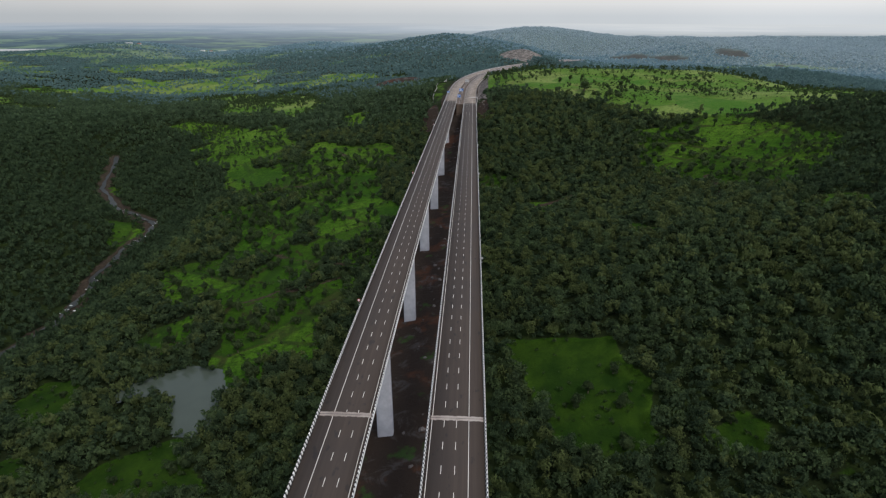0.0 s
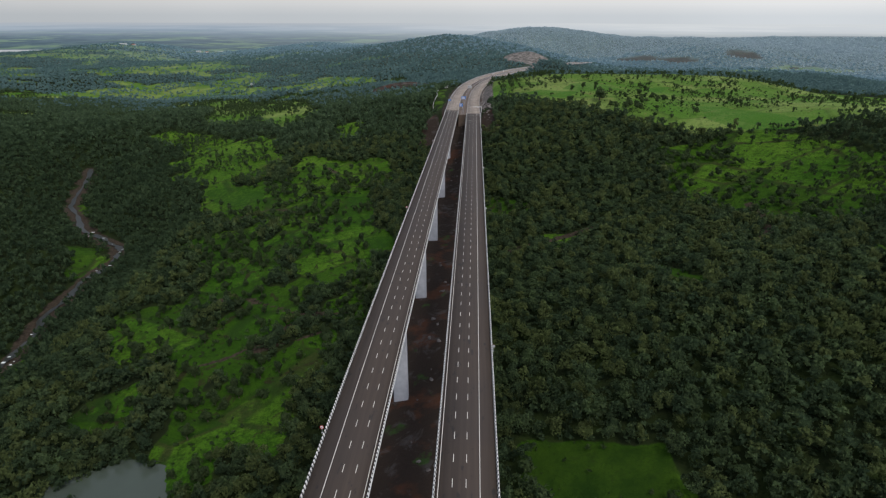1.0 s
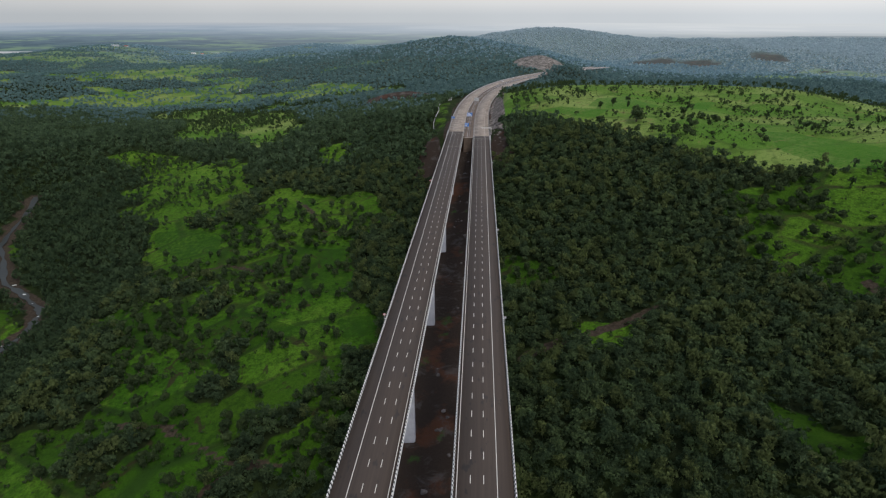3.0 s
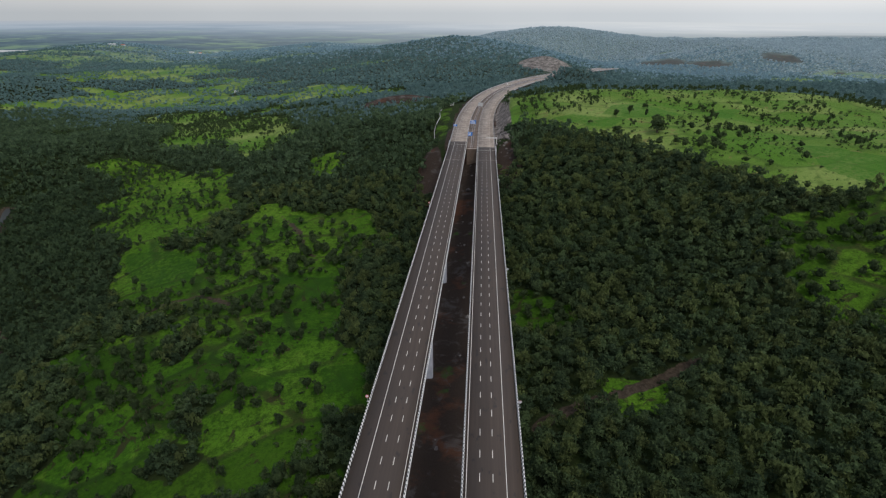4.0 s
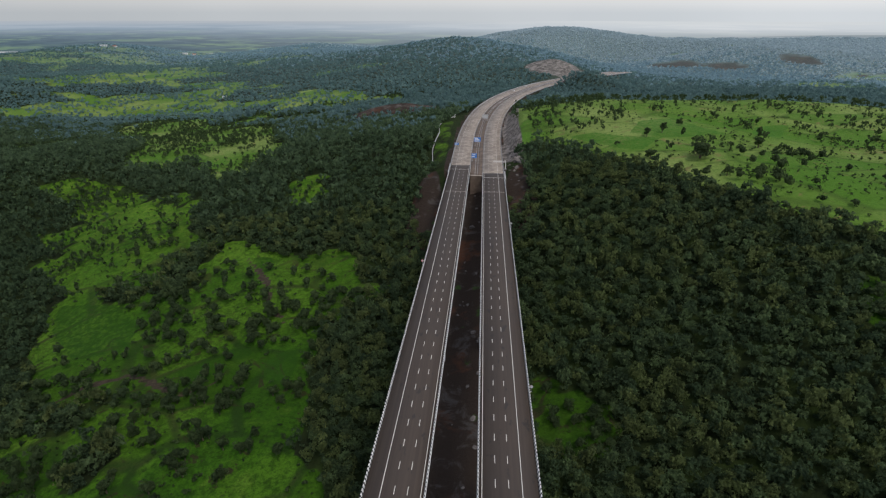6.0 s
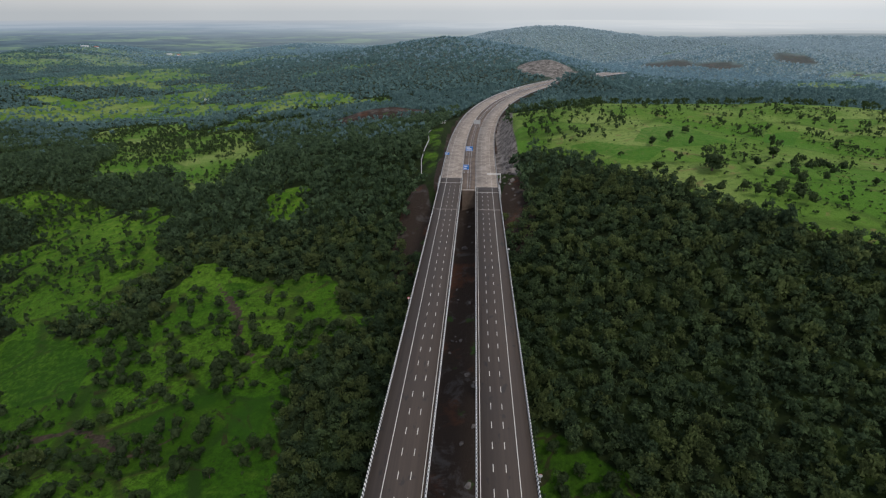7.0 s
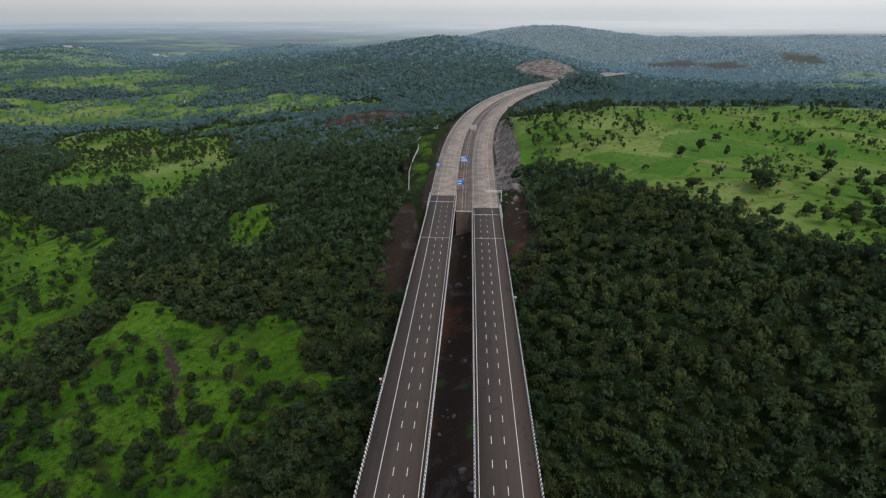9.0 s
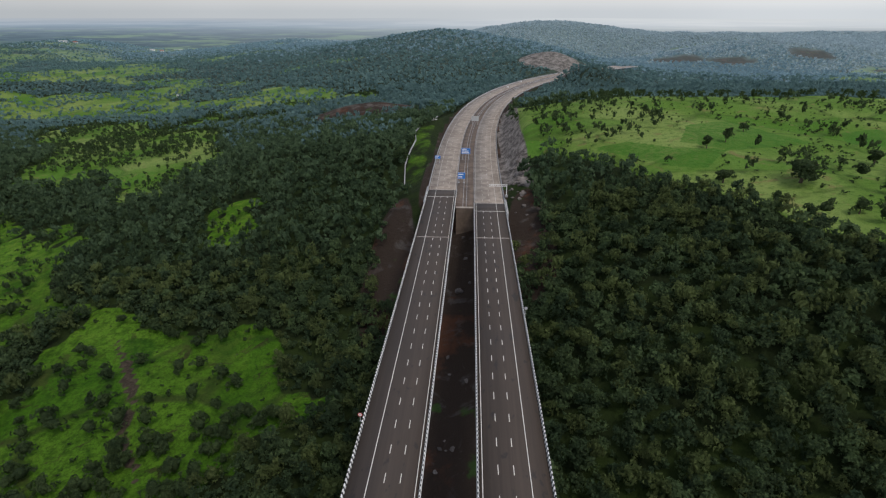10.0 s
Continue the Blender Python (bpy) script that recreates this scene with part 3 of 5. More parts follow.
# plots under crops, darker than the grass round them
PLOTS = []
PLOTS.append([(81, 847), (103, 850), (125, 831), (154, 823), (133, 796), (117, 804), (91, 836)])
PLOTS.append([(151, 880), (191, 901), (202, 868), (218, 844), (158, 823), (133, 841)])
PLOTS.append([(261, 888), (298, 901), (269, 857), (242, 852)])
PLOTS.append([(266, 730), (294, 696), (336, 631), (318, 609), (276, 628), (257, 662)])
PLOTS.append([(-299, 680), (-247, 670), (-212, 642), (-204, 614), (-240, 613), (-283, 652)])
PLOTS.append([(-161, 595), (-147, 602), (-141, 591), (-151, 582)])
PLOTS.append([(-115, 598), (-100, 614), (-93, 595), (-103, 582)])
PLOTS.append([(-77, 511), (-54, 512), (-48, 497), (-67, 488)])
PLOTS.append([(-112, 499), (-100, 502), (-97, 491), (-109, 492)])
PLOTS.append([(-277, 674), (-251, 669), (-234, 644), (-253, 644)])
PLOTS.append([(-140, 612), (-126, 614), (-124, 605), (-135, 603)])
PLOTS.append([(-110, 589), (-99, 613), (-93, 598), (-96, 580)])
PLOTS.append([(-160, 593), (-145, 601), (-142, 597), (-154, 588)])
PLOTS.append([(-167, 721), (-151, 719), (-144, 704), (-152, 696)])


def clearing(x, y, areas, ragged=0.45):
    wob = fbm(x, y, 48, 4) * ragged * 1.7 + fbm(x + 900, y, 12, 2) * 0.2
    best = np.zeros(np.shape(x))
    for cx, cy, rx, ry in areas:
        r = np.hypot((x - cx) / rx, (y - cy) / ry)
        best = np.maximum(best, smooth(1.25 - r + wob, 0.0, 0.5))
    return best


def outlined(x, y, outlines, ragged=9.0, soft=4.0):
    """One inside the outlines, with edges that wander by about the ragged length."""
    x, y = np.asarray(x, float), np.asarray(y, float)
    best = np.zeros(np.shape(x))
    wob = ragged * (1.5 * fbm(x, y, 34, 4) + 0.5 * fbm(x + 900, y, 9, 2))
    for outline in outlines:
        px, py = [p[0] for p in outline], [p[1] for p in outline]
        near = (x > min(px) - 30) & (x < max(px) + 30) & (y > min(py) - 30) & (y < max(py) + 30)
        if not near.any():
            continue
        depth = depth_within(x[near], y[near], outline) + wob[near]
        best[near] = np.maximum(best[near], smooth(depth, -soft, soft))
    return best


def track(x, y):
    """One on the cart tracks through the eastern woods."""
    d = np.minimum(line_distance(x, y, TRACK_A), line_distance(x, y, TRACK_B)) + 1.5 * fbm(x, y, 18, 2)
    return (1 - smooth(d, 2.4, 4.2)) * smooth(fbm(x, y, 34, 2), -0.12, 0.04)


def lanes(x, y):
    """One on the narrow foot paths of the meadows."""
    best = 0.0
    for line in LANES:
        best = np.maximum(best, 1 - smooth(line_distance(x, y, line) + 2.5 * fbm(x, y, 14, 3), 1.0, 3.2))
    return best


def plateau(x, y):
    """One on the high fields east of the highway."""
    edge = np.interp(x, [p[0] for p in PLATEAU_EDGE], [p[1] for p in PLATEAU_EDGE])
    wob = 14 * fbm(x, y, 30, 3)
    inside = smooth(y - edge + wob, -6, 10) * smooth(x + wob, 34, 42) * (1 - smooth(y + 2 * wob, 1010, 1060))
    belt = smooth(fbm(x, y, 110, 3), 0.22, 0.34) * smooth(y, 880, 960)
    return np.maximum(inside * (1 - belt), 0.0)


def plots(x, y):
    return outlined(x, y, PLOTS, 1.2, 1.5)


def patchwork(x, y):
    """Small fields scattered through the farther western woods."""
    west = smooth(y, 980, 1200) * (1 - smooth(x, -330, -130)) * (1 - smooth(y, 1750, 1900) * smooth(x, -750, -560))
    return west * smooth(fbm(x, y * 1.8, 130, 4), 0.04, 0.14)


def open_land(x, y):
    groves = smooth(fbm(x - 310, y + 150, 40, 4), 0.20, 0.32)
    m = outlined(x, y, MEADOWS, 13.0, 4.0) * (1 - 0.95 * groves)
    m = np.maximum(m, outlined(x, y, GLADES, 7.0, 3.0))
    m = np.maximum(m, np.maximum(plateau(x, y), clearing(x, y, PLATEAU_FIELDS, 0.3)))
    m = np.maximum(m, np.maximum(outlined(x, y, BENCHES, 14.0, 6.0), clearing(x, y, FAR_FIELDS, 0.5)))
    m = np.maximum(m, 0.85 * patchwork(x, y))
    return np.maximum(m, 0.7 * outlined(x, y, OPEN_WOODS, 16.0, 8.0))


def corridor(x, y):
    """One where earthworks keep the trees away."""
    below = (x > left_centre(y) - 12) & (x < 27) & (y < 826)
    beyond = (np.abs(x - road_centre(y)) < 34 + np.where((x < 0) & (y > 836) & (y < 985), 12, 0) + np.where((x > 0) & (y > 842) & (y < 952), 15, 0)) & (y >= 776) & (y < 1640)
    return below | beyond


# ---- ground ----
def spread(near, step, far, growth):
    values, s = [near], step
    while values[-1] < far:
        s *= growth
        values.append(values[-1] + s)
    return values


def quarries(x, y):
    """One on the bare cuttings in the far hills."""
    wob = 0.4 * fbm(x, y, 60, 3)
    cut = 0.0
    for cx, cy, rx, ry in ((600, 2195, 75, 75), (735, 2125, 70, 40), (980, 2215, 70, 60)):
        cut = np.maximum(cut, 1 - smooth(np.hypot((x - cx) / rx, (y - cy) / ry) + wob, 0.75, 1.15))
    return cut


def build_ground():
    right = spread(320, 4.0, 3600, 1.045)
    xs = np.array([-v for v in reversed(right)] + list(np.arange(-317, 317.5, 3.2)) + right)
    ys = np.array(list(np.arange(-140, 140, 6.0)) + list(np.arange(140, 900, 3.2)) + spread(900, 3.4, 3340, 1.018))
    X, Y = np.meshgrid(xs, ys)
    Z = relief(X, Y)
    nx, ny = len(xs), len(ys)
    idx = np.arange(nx * ny).reshape(ny, nx)
    faces = np.stack([idx[:-1, :-1], idx[:-1, 1:], idx[1:, 1:], idx[1:, :-1]], -1).reshape(-1, 4)
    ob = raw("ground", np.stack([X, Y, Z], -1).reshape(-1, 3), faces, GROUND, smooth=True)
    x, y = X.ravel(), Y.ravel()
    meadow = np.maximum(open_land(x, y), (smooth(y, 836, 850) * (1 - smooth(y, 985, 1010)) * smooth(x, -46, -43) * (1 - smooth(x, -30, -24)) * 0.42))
    crest = smooth(x, 35, 38) * (1 - smooth(x, 50, 56)) * smooth(y, 845, 860) * (1 - smooth(y, 940, 960))
    meadow = np.maximum(meadow, crest)
    soil = (1 - smooth(np.abs(x - (left_centre(y) + 10.0) / 2), 20, 27)) * (1 - smooth(y, 788, 846))
    soil = np.maximum(soil, 1 - smooth(np.hypot((x + 40) / 13, (y - 762) / 60), 0.8, 1.2))
    soil = np.maximum(soil, 1 - smooth(np.hypot((x - 36) / 12, (y - 762) / 50), 0.8, 1.2))
    soil = np.maximum(soil, 1 - smooth(np.hypot((x + 130) / 90, (y - 1172) / 50) + 0.5 * fbm(x, y, 40, 4), 0.8, 1.2))
    soil = np.maximum(soil, quarries(x, y))
    off = np.abs(x - road_centre(y))
    rock = ((off > 24) & (off < 60)).astype(float) * smooth(y, 788, 818) * (1 - smooth(y, 1560, 1640)) * smooth(natural(x, y) - DECK_Z, 1.0, 5.0)
    rock = rock * np.where(x > road_centre(y), 1, smooth(natural(x, y) - DECK_Z, 6, 12)) * (1 - smooth(off, 36, 46))
    rock = np.maximum(rock, 1 - smooth(np.hypot((x - 155) / 66, (y - 1552) / 46), 0.85, 1.1))
    rock = np.maximum(rock, 0.42 * (1 - smooth(np.hypot((x + 130) / 90, (y - 1172) / 50), 0.8, 1.1)))
    verge = ((off > 22) & (off <= 27)).astype(float) * smooth(y, 788, 818)
    river = 1 - smooth(line_distance(x, y, RIVER_LINE) + 8 * fbm(x, y, 25, 3), 5, 12)
    paddy = plots(x, y)
    bench = np.maximum(np.maximum(outlined(x, y, BENCHES, 14.0, 6.0), patchwork(x, y)), clearing(x, y, FAR_FIELDS, 0.5))
    # yellower fields, plus a lift by distance that stands in for haze
    sunlit_hay = plateau(x, y) * (0.55 + 0.45 * smooth(fbm(x, y, 90, 3), -0.25, 0.2)) + bench * (0.45 + 0.45 * smooth(fbm(x, y, 70, 3), -0.3, 0.2)) + smooth(y, 1000, 1400) * 0.3
    sunlit_hay = np.maximum(sunlit_hay, crest)
    # far: how strongly distance haze is mixed into the ground colour
    for name, values in (("meadow", meadow), ("soil", np.maximum(soil, verge)), ("rock", rock), ("track", np.maximum(np.maximum(track(x, y), 0.75 * lanes(x, y)), river)), ("paddy", paddy), ("far", smooth(y + 0.4 * x, 1150, 2500)), ("glade_shade", outlined(x, y, GLADES, 7.0, 3.0) * (1 - smooth(y, 300, 460))), ("sunlit_hay", np.clip(sunlit_hay, 0, 1))):
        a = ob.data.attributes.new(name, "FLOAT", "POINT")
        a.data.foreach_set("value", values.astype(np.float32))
    tagged(ob, "rolling valley ground with bright green meadows and forest floor", "ground", kind="structure")


build_ground()


def build_backdrop():
    """The far plain, rising gently until it meets the sky."""
    ys = np.array(spread(3120, 24, 8900, 1.03))
    xs = np.concatenate([np.linspace(-8200, -420, 140), np.linspace(-400, 1100, 90), np.linspace(1130, 8200, 120)])
    X, Y = np.meshgrid(xs, ys)
    t = np.clip((Y - 3120) / 5800, 0, 1)
    Z = -26 + 70 * t ** 0.7 + (0.3 + t) * 26 * fbm(X, Y, 1500, 3) * (1 - t * 0.7)
    Z = Z + 30 * np.exp(-((X - 2500) / 900) ** 2 - ((Y - 4300) / 300) ** 2)
    idx = np.arange(X.size).reshape(X.shape)
    faces = np.stack([idx[:-1, :-1], idx[:-1, 1:], idx[1:, 1:], idx[1:, :-1]], -1).reshape(-1, 4)
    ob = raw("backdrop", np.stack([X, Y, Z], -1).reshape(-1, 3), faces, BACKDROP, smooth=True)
    tagged(ob, "distant plain under the horizon, glowing in painted haze colours", "backdrop", kind="structure")


build_backdrop()


# ---- water ----
def build_pond():
    xs, ys = np.arange(-192, -108, 2.0), np.arange(206, 284, 2.0)
    X, Y = np.meshgrid(xs, ys)
    idx = np.arange(X.size).reshape(X.shape)
    faces = np.stack([idx[:-1, :-1], idx[:-1, 1:], idx[1:, 1:], idx[1:, :-1]], -1).reshape(-1, 4)
    keep = (pond_edge(X, Y) < 1.6)[:-1, :-1].ravel()
    ob = raw("pond", np.stack([X, Y, np.full_like(X, -44.0)], -1).reshape(-1, 3), faces[keep], POND)
    tagged(ob, "still murky grey-green pond among trees", "water", kind="structure")


build_pond()


def build_river():
    pts, path = RIVER_LINE, []
    for (ax, ay), (bx, by) in zip(pts[:-1], pts[1:]):
        for s in np.linspace(0, 1, 12, endpoint=False):
            path.append((ax + (bx - ax) * s, ay + (by - ay) * s))
    verts, faces = [], []
    for i, (px, py) in enumerate(path):
        qx, qy = path[min(i + 1, len(path) - 1)]
        ox, oy = path[max(i - 1, 0)]
        d = Vector((qx - ox, qy - oy)).normalized()
        w = 2.5 + 1.0 * math.sin(i * 0.7) + 0.8 * math.sin(i * 1.9)
        z = float(relief(px, py)) + 0.8
        px += 2 * math.sin(i * 0.5)
        verts += [(px - d.y * w, py + d.x * w, z), (px + d.y * w, py - d.x * w, z)]
        if i:
            faces.append((2 * i - 2, 2 * i - 1, 2 * i + 1, 2 * i))
    tagged(raw("river", verts, faces, RIVER), "narrow dark river running over rocks", "water", kind="structure")
    rng = np.random.default_rng(5)
    fv, ff = [], []
    for i in range(26):
        px, py = path[rng.integers(20, len(path) - 12)]
        px, py = px + rng.normal(0, 3), py + rng.normal(0, 3)
        z, r = float(relief(px, py)) + 1.1, rng.uniform(0.4, 1.2)
        base = len(fv)
        for a in range(6):
            q = r * rng.uniform(0.6, 1.2)
            fv.append((px + 2 * q * math.cos(a * 1.047), py + q * math.sin(a * 1.047), z))
        ff += [(base, base + 1, base + 2, base + 3), (base, base + 3, base + 4, base + 5)]
    tagged(raw("river_foam", fv, ff, FOAM), "white water breaking over river rocks", "foam", kind="stuff")


build_river()


# ---- viaducts ----
def straight(centre, y0, y1, step=9.0, z=DECK_Z):
    """Path of a deck: places on its centre line with the sideways direction."""
    ys = np.linspace(y0, y1, max(2, int((y1 - y0) / step) + 1))
    out_path = []
    for y in ys:
        slope = float(centre(y + 1) - centre(y - 1)) / 2
        side = Vector((1, -slope)).normalized()
        out_path.append(((float(centre(y)), float(y), z), (side.x, side.y)))
    return out_path


def girder_depth(y):
    """Haunched box girder: deep over the piers, shallow between them."""
    s = abs(((y - 205) / 99.0 + 0.5) % 1.0 - 0.5) * 2
    return 2.6 + 3.4 * (1 - s) ** 2


def build_girder(path, parent):
    verts, faces = [], []
    for place, side in path:
        d = girder_depth(place[1])
        for across, up in ((-4.3, -0.5), (-3.4, -d), (3.4, -d), (4.3, -0.5)):
            verts.append((place[0] + side[0] * across, place[1] + side[1] * across, place[2] + up))
    for i in range(len(path) - 1):
        for j in range(3):
            a = i * 4 + j
            faces.append((a, a + 4, a + 5, a + 1))
    return raw("box_girder", verts, faces, CONCRETE_PALE, parent)


def dash_mesh(name, material, length=3.0, width=0.16):
    bm = bmesh.new()
    box(bm, -width / 2, width / 2, -length / 2, length / 2, 0.0, 0.012)
    me = bpy.data.meshes.new(name)
    bm.to_mesh(me)
    bm.free()
    me.materials.append(material)
    return me


DASH = dash_mesh("lane_dash", LINE)
DASH_WORN = dash_mesh("worn_lane_dash", LINE_WORN)


def put_dashes(centre, offsets, first, last, parent, me, z, pitch=9.0):
    y = first
    while y < last:
        slope = float(centre(y + 1) - centre(y - 1)) / 2
        for across in offsets:
            m = Matrix.Translation((float(centre(y)) + across, y - across * slope, z)) @ Matrix.Rotation(-math.atan(slope), 4, "Z")
            shared("lane_dash", me, parent, m)
        y += pitch


def build_viaduct(name, centre, end, mirror, label):
    """mirror: -1 where the shoulder is on the west side, 1 where it is on the east side."""
    thing = tagged(new(name), label, "viaduct", "twin viaducts")
    path = straight(centre, BRIDGE_START, end)
    sweep("deck_slab", path, [(-8.8, -0.02), (8.8, -0.02), (8.8, -0.35), (4.3, -0.62), (-4.3, -0.62), (-8.8, -0.35)], CONCRETE_PALE, thing)
    sweep("asphalt_surface", path, [(-8.3, 0.0), (8.3, 0.0), (8.3, -0.018), (-8.3, -0.018)], ASPHALT, thing)
    build_girder(path, thing)
    for side in (-1, 1):
        # crash barrier: sloped traffic face, upright outer face
        profile = [(8.31, -0.01), (8.48, 0.30), (8.54, 0.95), (8.80, 0.95), (8.84, -0.40), (8.80, -0.40), (8.80, -0.01)]
        sweep("crash_barrier", path, [(side * a, b) for a, b in profile], BARRIER, thing)
        sweep("fascia", path, [(side * a, b) for a, b in ((8.85, -0.38), (8.92, -0.38), (8.92, 0.32), (8.85, 0.32))], WHITE, thing)
    inner, outer = -mirror * 7.55, mirror * 3.7
    for across in (inner, outer):
        sweep("edge_line", path, [(across - 0.09, 0.016), (across + 0.09, 0.016), (across + 0.09, 0.004), (across - 0.09, 0.004)], LINE, thing)
    first, pitch = (120.0 - 9 * 19, 9.0) if mirror > 0 else (150.3 - 9.04 * 22, 9.04)
    put_dashes(centre, (inner + mirror * 3.75, inner + mirror * 7.5), first, end - 6, thing, DASH, DECK_Z + 0.004, pitch)
    for y, wide, mat, nm in ((140.6, 1.0, JOINT, "joint_strip"), (740.2, 0.45, JOINT, "joint_strip"), (end - 14, 0.25, LINE_WORN, "joint_strip"), (end - 0.6, 0.6, JOINT, "joint_strip")):
        slope = float(centre(y + 1) - centre(y - 1)) / 2
        bm = bmesh.new()
        rng = random.Random(int(y))
        n = 26
        for i in range(n):
            a = -8.1 + 16.2 * i / n
            box(bm, a, a + 16.2 / n, -wide + rng.uniform(-0.15, 0.15) * wide, wide + rng.uniform(-0.15, 0.15) * wide, 0.0, rng.uniform(0.02, 0.026))
        ob = part(nm, bm, mat, thing)
        ob.matrix_basis = Matrix.Translation((float(centre(y)), y, DECK_Z + 0.004)) @ Matrix.Rotation(-math.atan(slope), 4, "Z")
        if wide > 0.4:
            bm = bmesh.new()
            box(bm, -8.1, 8.1, -0.06, 0.06, 0, 0.012)
            gap = part("joint_gap", bm, RUBBER, thing)
            gap.matrix_basis = Matrix.Translation((float(centre(y)), y, DECK_Z + 0.034)) @ Matrix.Rotation(-math.atan(slope), 4, "Z")
    # wall piers on spread footings
    for y in range(7, 780, 99):
        cx, foot = float(centre(y)), float(relief(float(centre(y)), y)) - 2.5
        top = DECK_Z - girder_depth(y) + 0.05
        verts, faces = [], []
        outline = [(-1, -0.75), (-0.86, -1), (0.86, -1), (1, -0.75), (1, 0.75), (0.86, 1), (-0.86, 1), (-1, 0.75)]
        for z, hx, hy in ((foot, 3.7, 1.75), (top - 4, 3.45, 1.55), (top, 3.9, 1.9)):
            verts += [(cx + u * hx, y + v * hy, z) for u, v in outline]
        for k in range(2):
            for j in range(8):
                faces.append((k * 8 + j, k * 8 + (j + 1) % 8, k * 8 + 8 + (j + 1) % 8, k * 8 + 8 + j))
        raw("pier", verts, faces, CONCRETE_PALE, thing)
        bm = bmesh.new()
        box(bm, cx - 5.5, cx + 5.5, y - 4.5, y + 4.5, foot - 2.0, foot + 1.2, 0.15)
        part("pier_footing", bm, CONCRETE, thing)
    return thing


west_viaduct = build_viaduct("viaduct", left_centre, LEFT_END, -1, "long straight concrete viaduct with dark asphalt and striped barriers")
east_viaduct = build_viaduct("viaduct", right_centre, RIGHT_END, 1, "long concrete viaduct carrying three empty lanes over the valley")


# ---- concrete highway beyond the viaducts ----
def build_highway():
    road = tagged(new("road"), "pale concrete highway curving away round a hill", "road", kind="structure")
    for nm, centre, y0, mirror in (("west_carriageway", left_road, LEFT_END, -1), ("east_carriageway", right_centre, RIGHT_END, 1)):
        path = straight(centre, y0 + 0.05, 1640, 8.0)
        sweep("carriageway", path, [(-8.4, 0.0), (8.4, 0.0), (8.4, -0.7), (-8.4, -0.7)], CONCRETE_ROAD, road)
        for across in (-7.6, 7.6, mirror * 3.7):
            sweep("edge_line", path, [(across - 0.08, 0.016), (across + 0.08, 0.016), (across + 0.08, 0.004), (across - 0.08, 0.004)], LINE_WORN, road)
        put_dashes(centre, (-mirror * 3.8, -mirror * 0.05), y0 + 5, 1330, road, DASH_WORN, DECK_Z + 0.004)
        sweep("crash_barrier", path, [(mirror * a, b) for a, b in ((8.5, 0.0), (8.62, 0.35), (8.68, 0.9), (8.88, 0.9), (8.95, -0.6), (8.5, -0.6))], CONCRETE, road)
        sweep("kerb", path, [(-mirror * a, b) for a, b in ((8.42, -0.2), (8.42, 0.28), (8.72, 0.28), (8.72, -0.2))], CONCRETE, road)
    # sunk median of bare earth, with a drain down its middle
    mid_line = lambda y: (left_road(y) + right_centre(y)) / 2
    path = straight(mid_line, 784, 1640, 8.0)
    sweep("median_strip", path, [(-5.3, 0.06), (-1.1, -0.12), (-0.9, -0.3), (0.9, -0.3), (1.1, -0.12), (5.3, 0.06), (5.3, -0.7), (-5.3, -0.7)], MEDIAN, road)
    for across in (-0.95, 0.95):
        sweep("drain_edge", path, [(across - 0.12, -0.3), (across - 0.12, 0.12), (across + 0.12, 0.12), (across + 0.12, -0.3)], CONCRETE, road)


build_highway()


def build_abutment():
    thing = tagged(new("abutment"), "grey concrete retaining wall closing the gap between viaducts", "retaining wall")
    bm = bmesh.new()
    box(bm, -3.9, 6.1, 782.0, 784.0, 18, DECK_Z + 0.1, 0.08)
    part("wing_wall", bm, MEDIAN, thing)
    bm = bmesh.new()
    box(bm, -4.1, 6.2, 781.8, 784.2, DECK_Z + 0.1, DECK_Z + 0.35, 0.06)
    part("coping", bm, CONCRETE_ROAD, thing)
    for x0, x1, y in ((-22.5, -3.9, 814.0), (5.9, 24.2, 790.0)):
        bm = bmesh.new()
        box(bm, x0, x1, y, y + 2.0, 18, DECK_Z - 2.7, 0.1)
        part("bearing_wall", bm, CONCRETE, thing)
    for x, y0, y1 in ((-22.6, 786, 815), (24.4, 768, 792)):
        bm = bmesh.new()
        box(bm, x - 0.4, x + 0.4, y0 + 8, y1 + 8, 20, DECK_Z - 0.4, 0.05)
        part("side_wall", bm, CONCRETE, thing)


build_abutment()


# ---- signs ----
def sign_bars(board, width, height, rows_of_bars, face_y):
    """Plain bars in place of lettering."""
    rng = random.Random(int(width * 10 + rows_of_bars))
    for r in range(rows_of_bars):
        z = height * (0.5 - (r + 0.75) / (rows_of_bars + 0.5))
        w = width * rng.uniform(0.5, 0.8)
        bm = bmesh.new()
        box(bm, -width * 0.42, -width * 0.42 + w, -0.03, 0.0, z - height * 0.07, z + height * 0.07)
        bar = part("legend_bar", bm, WHITE, board)
        bar.location = (0, face_y, 0)


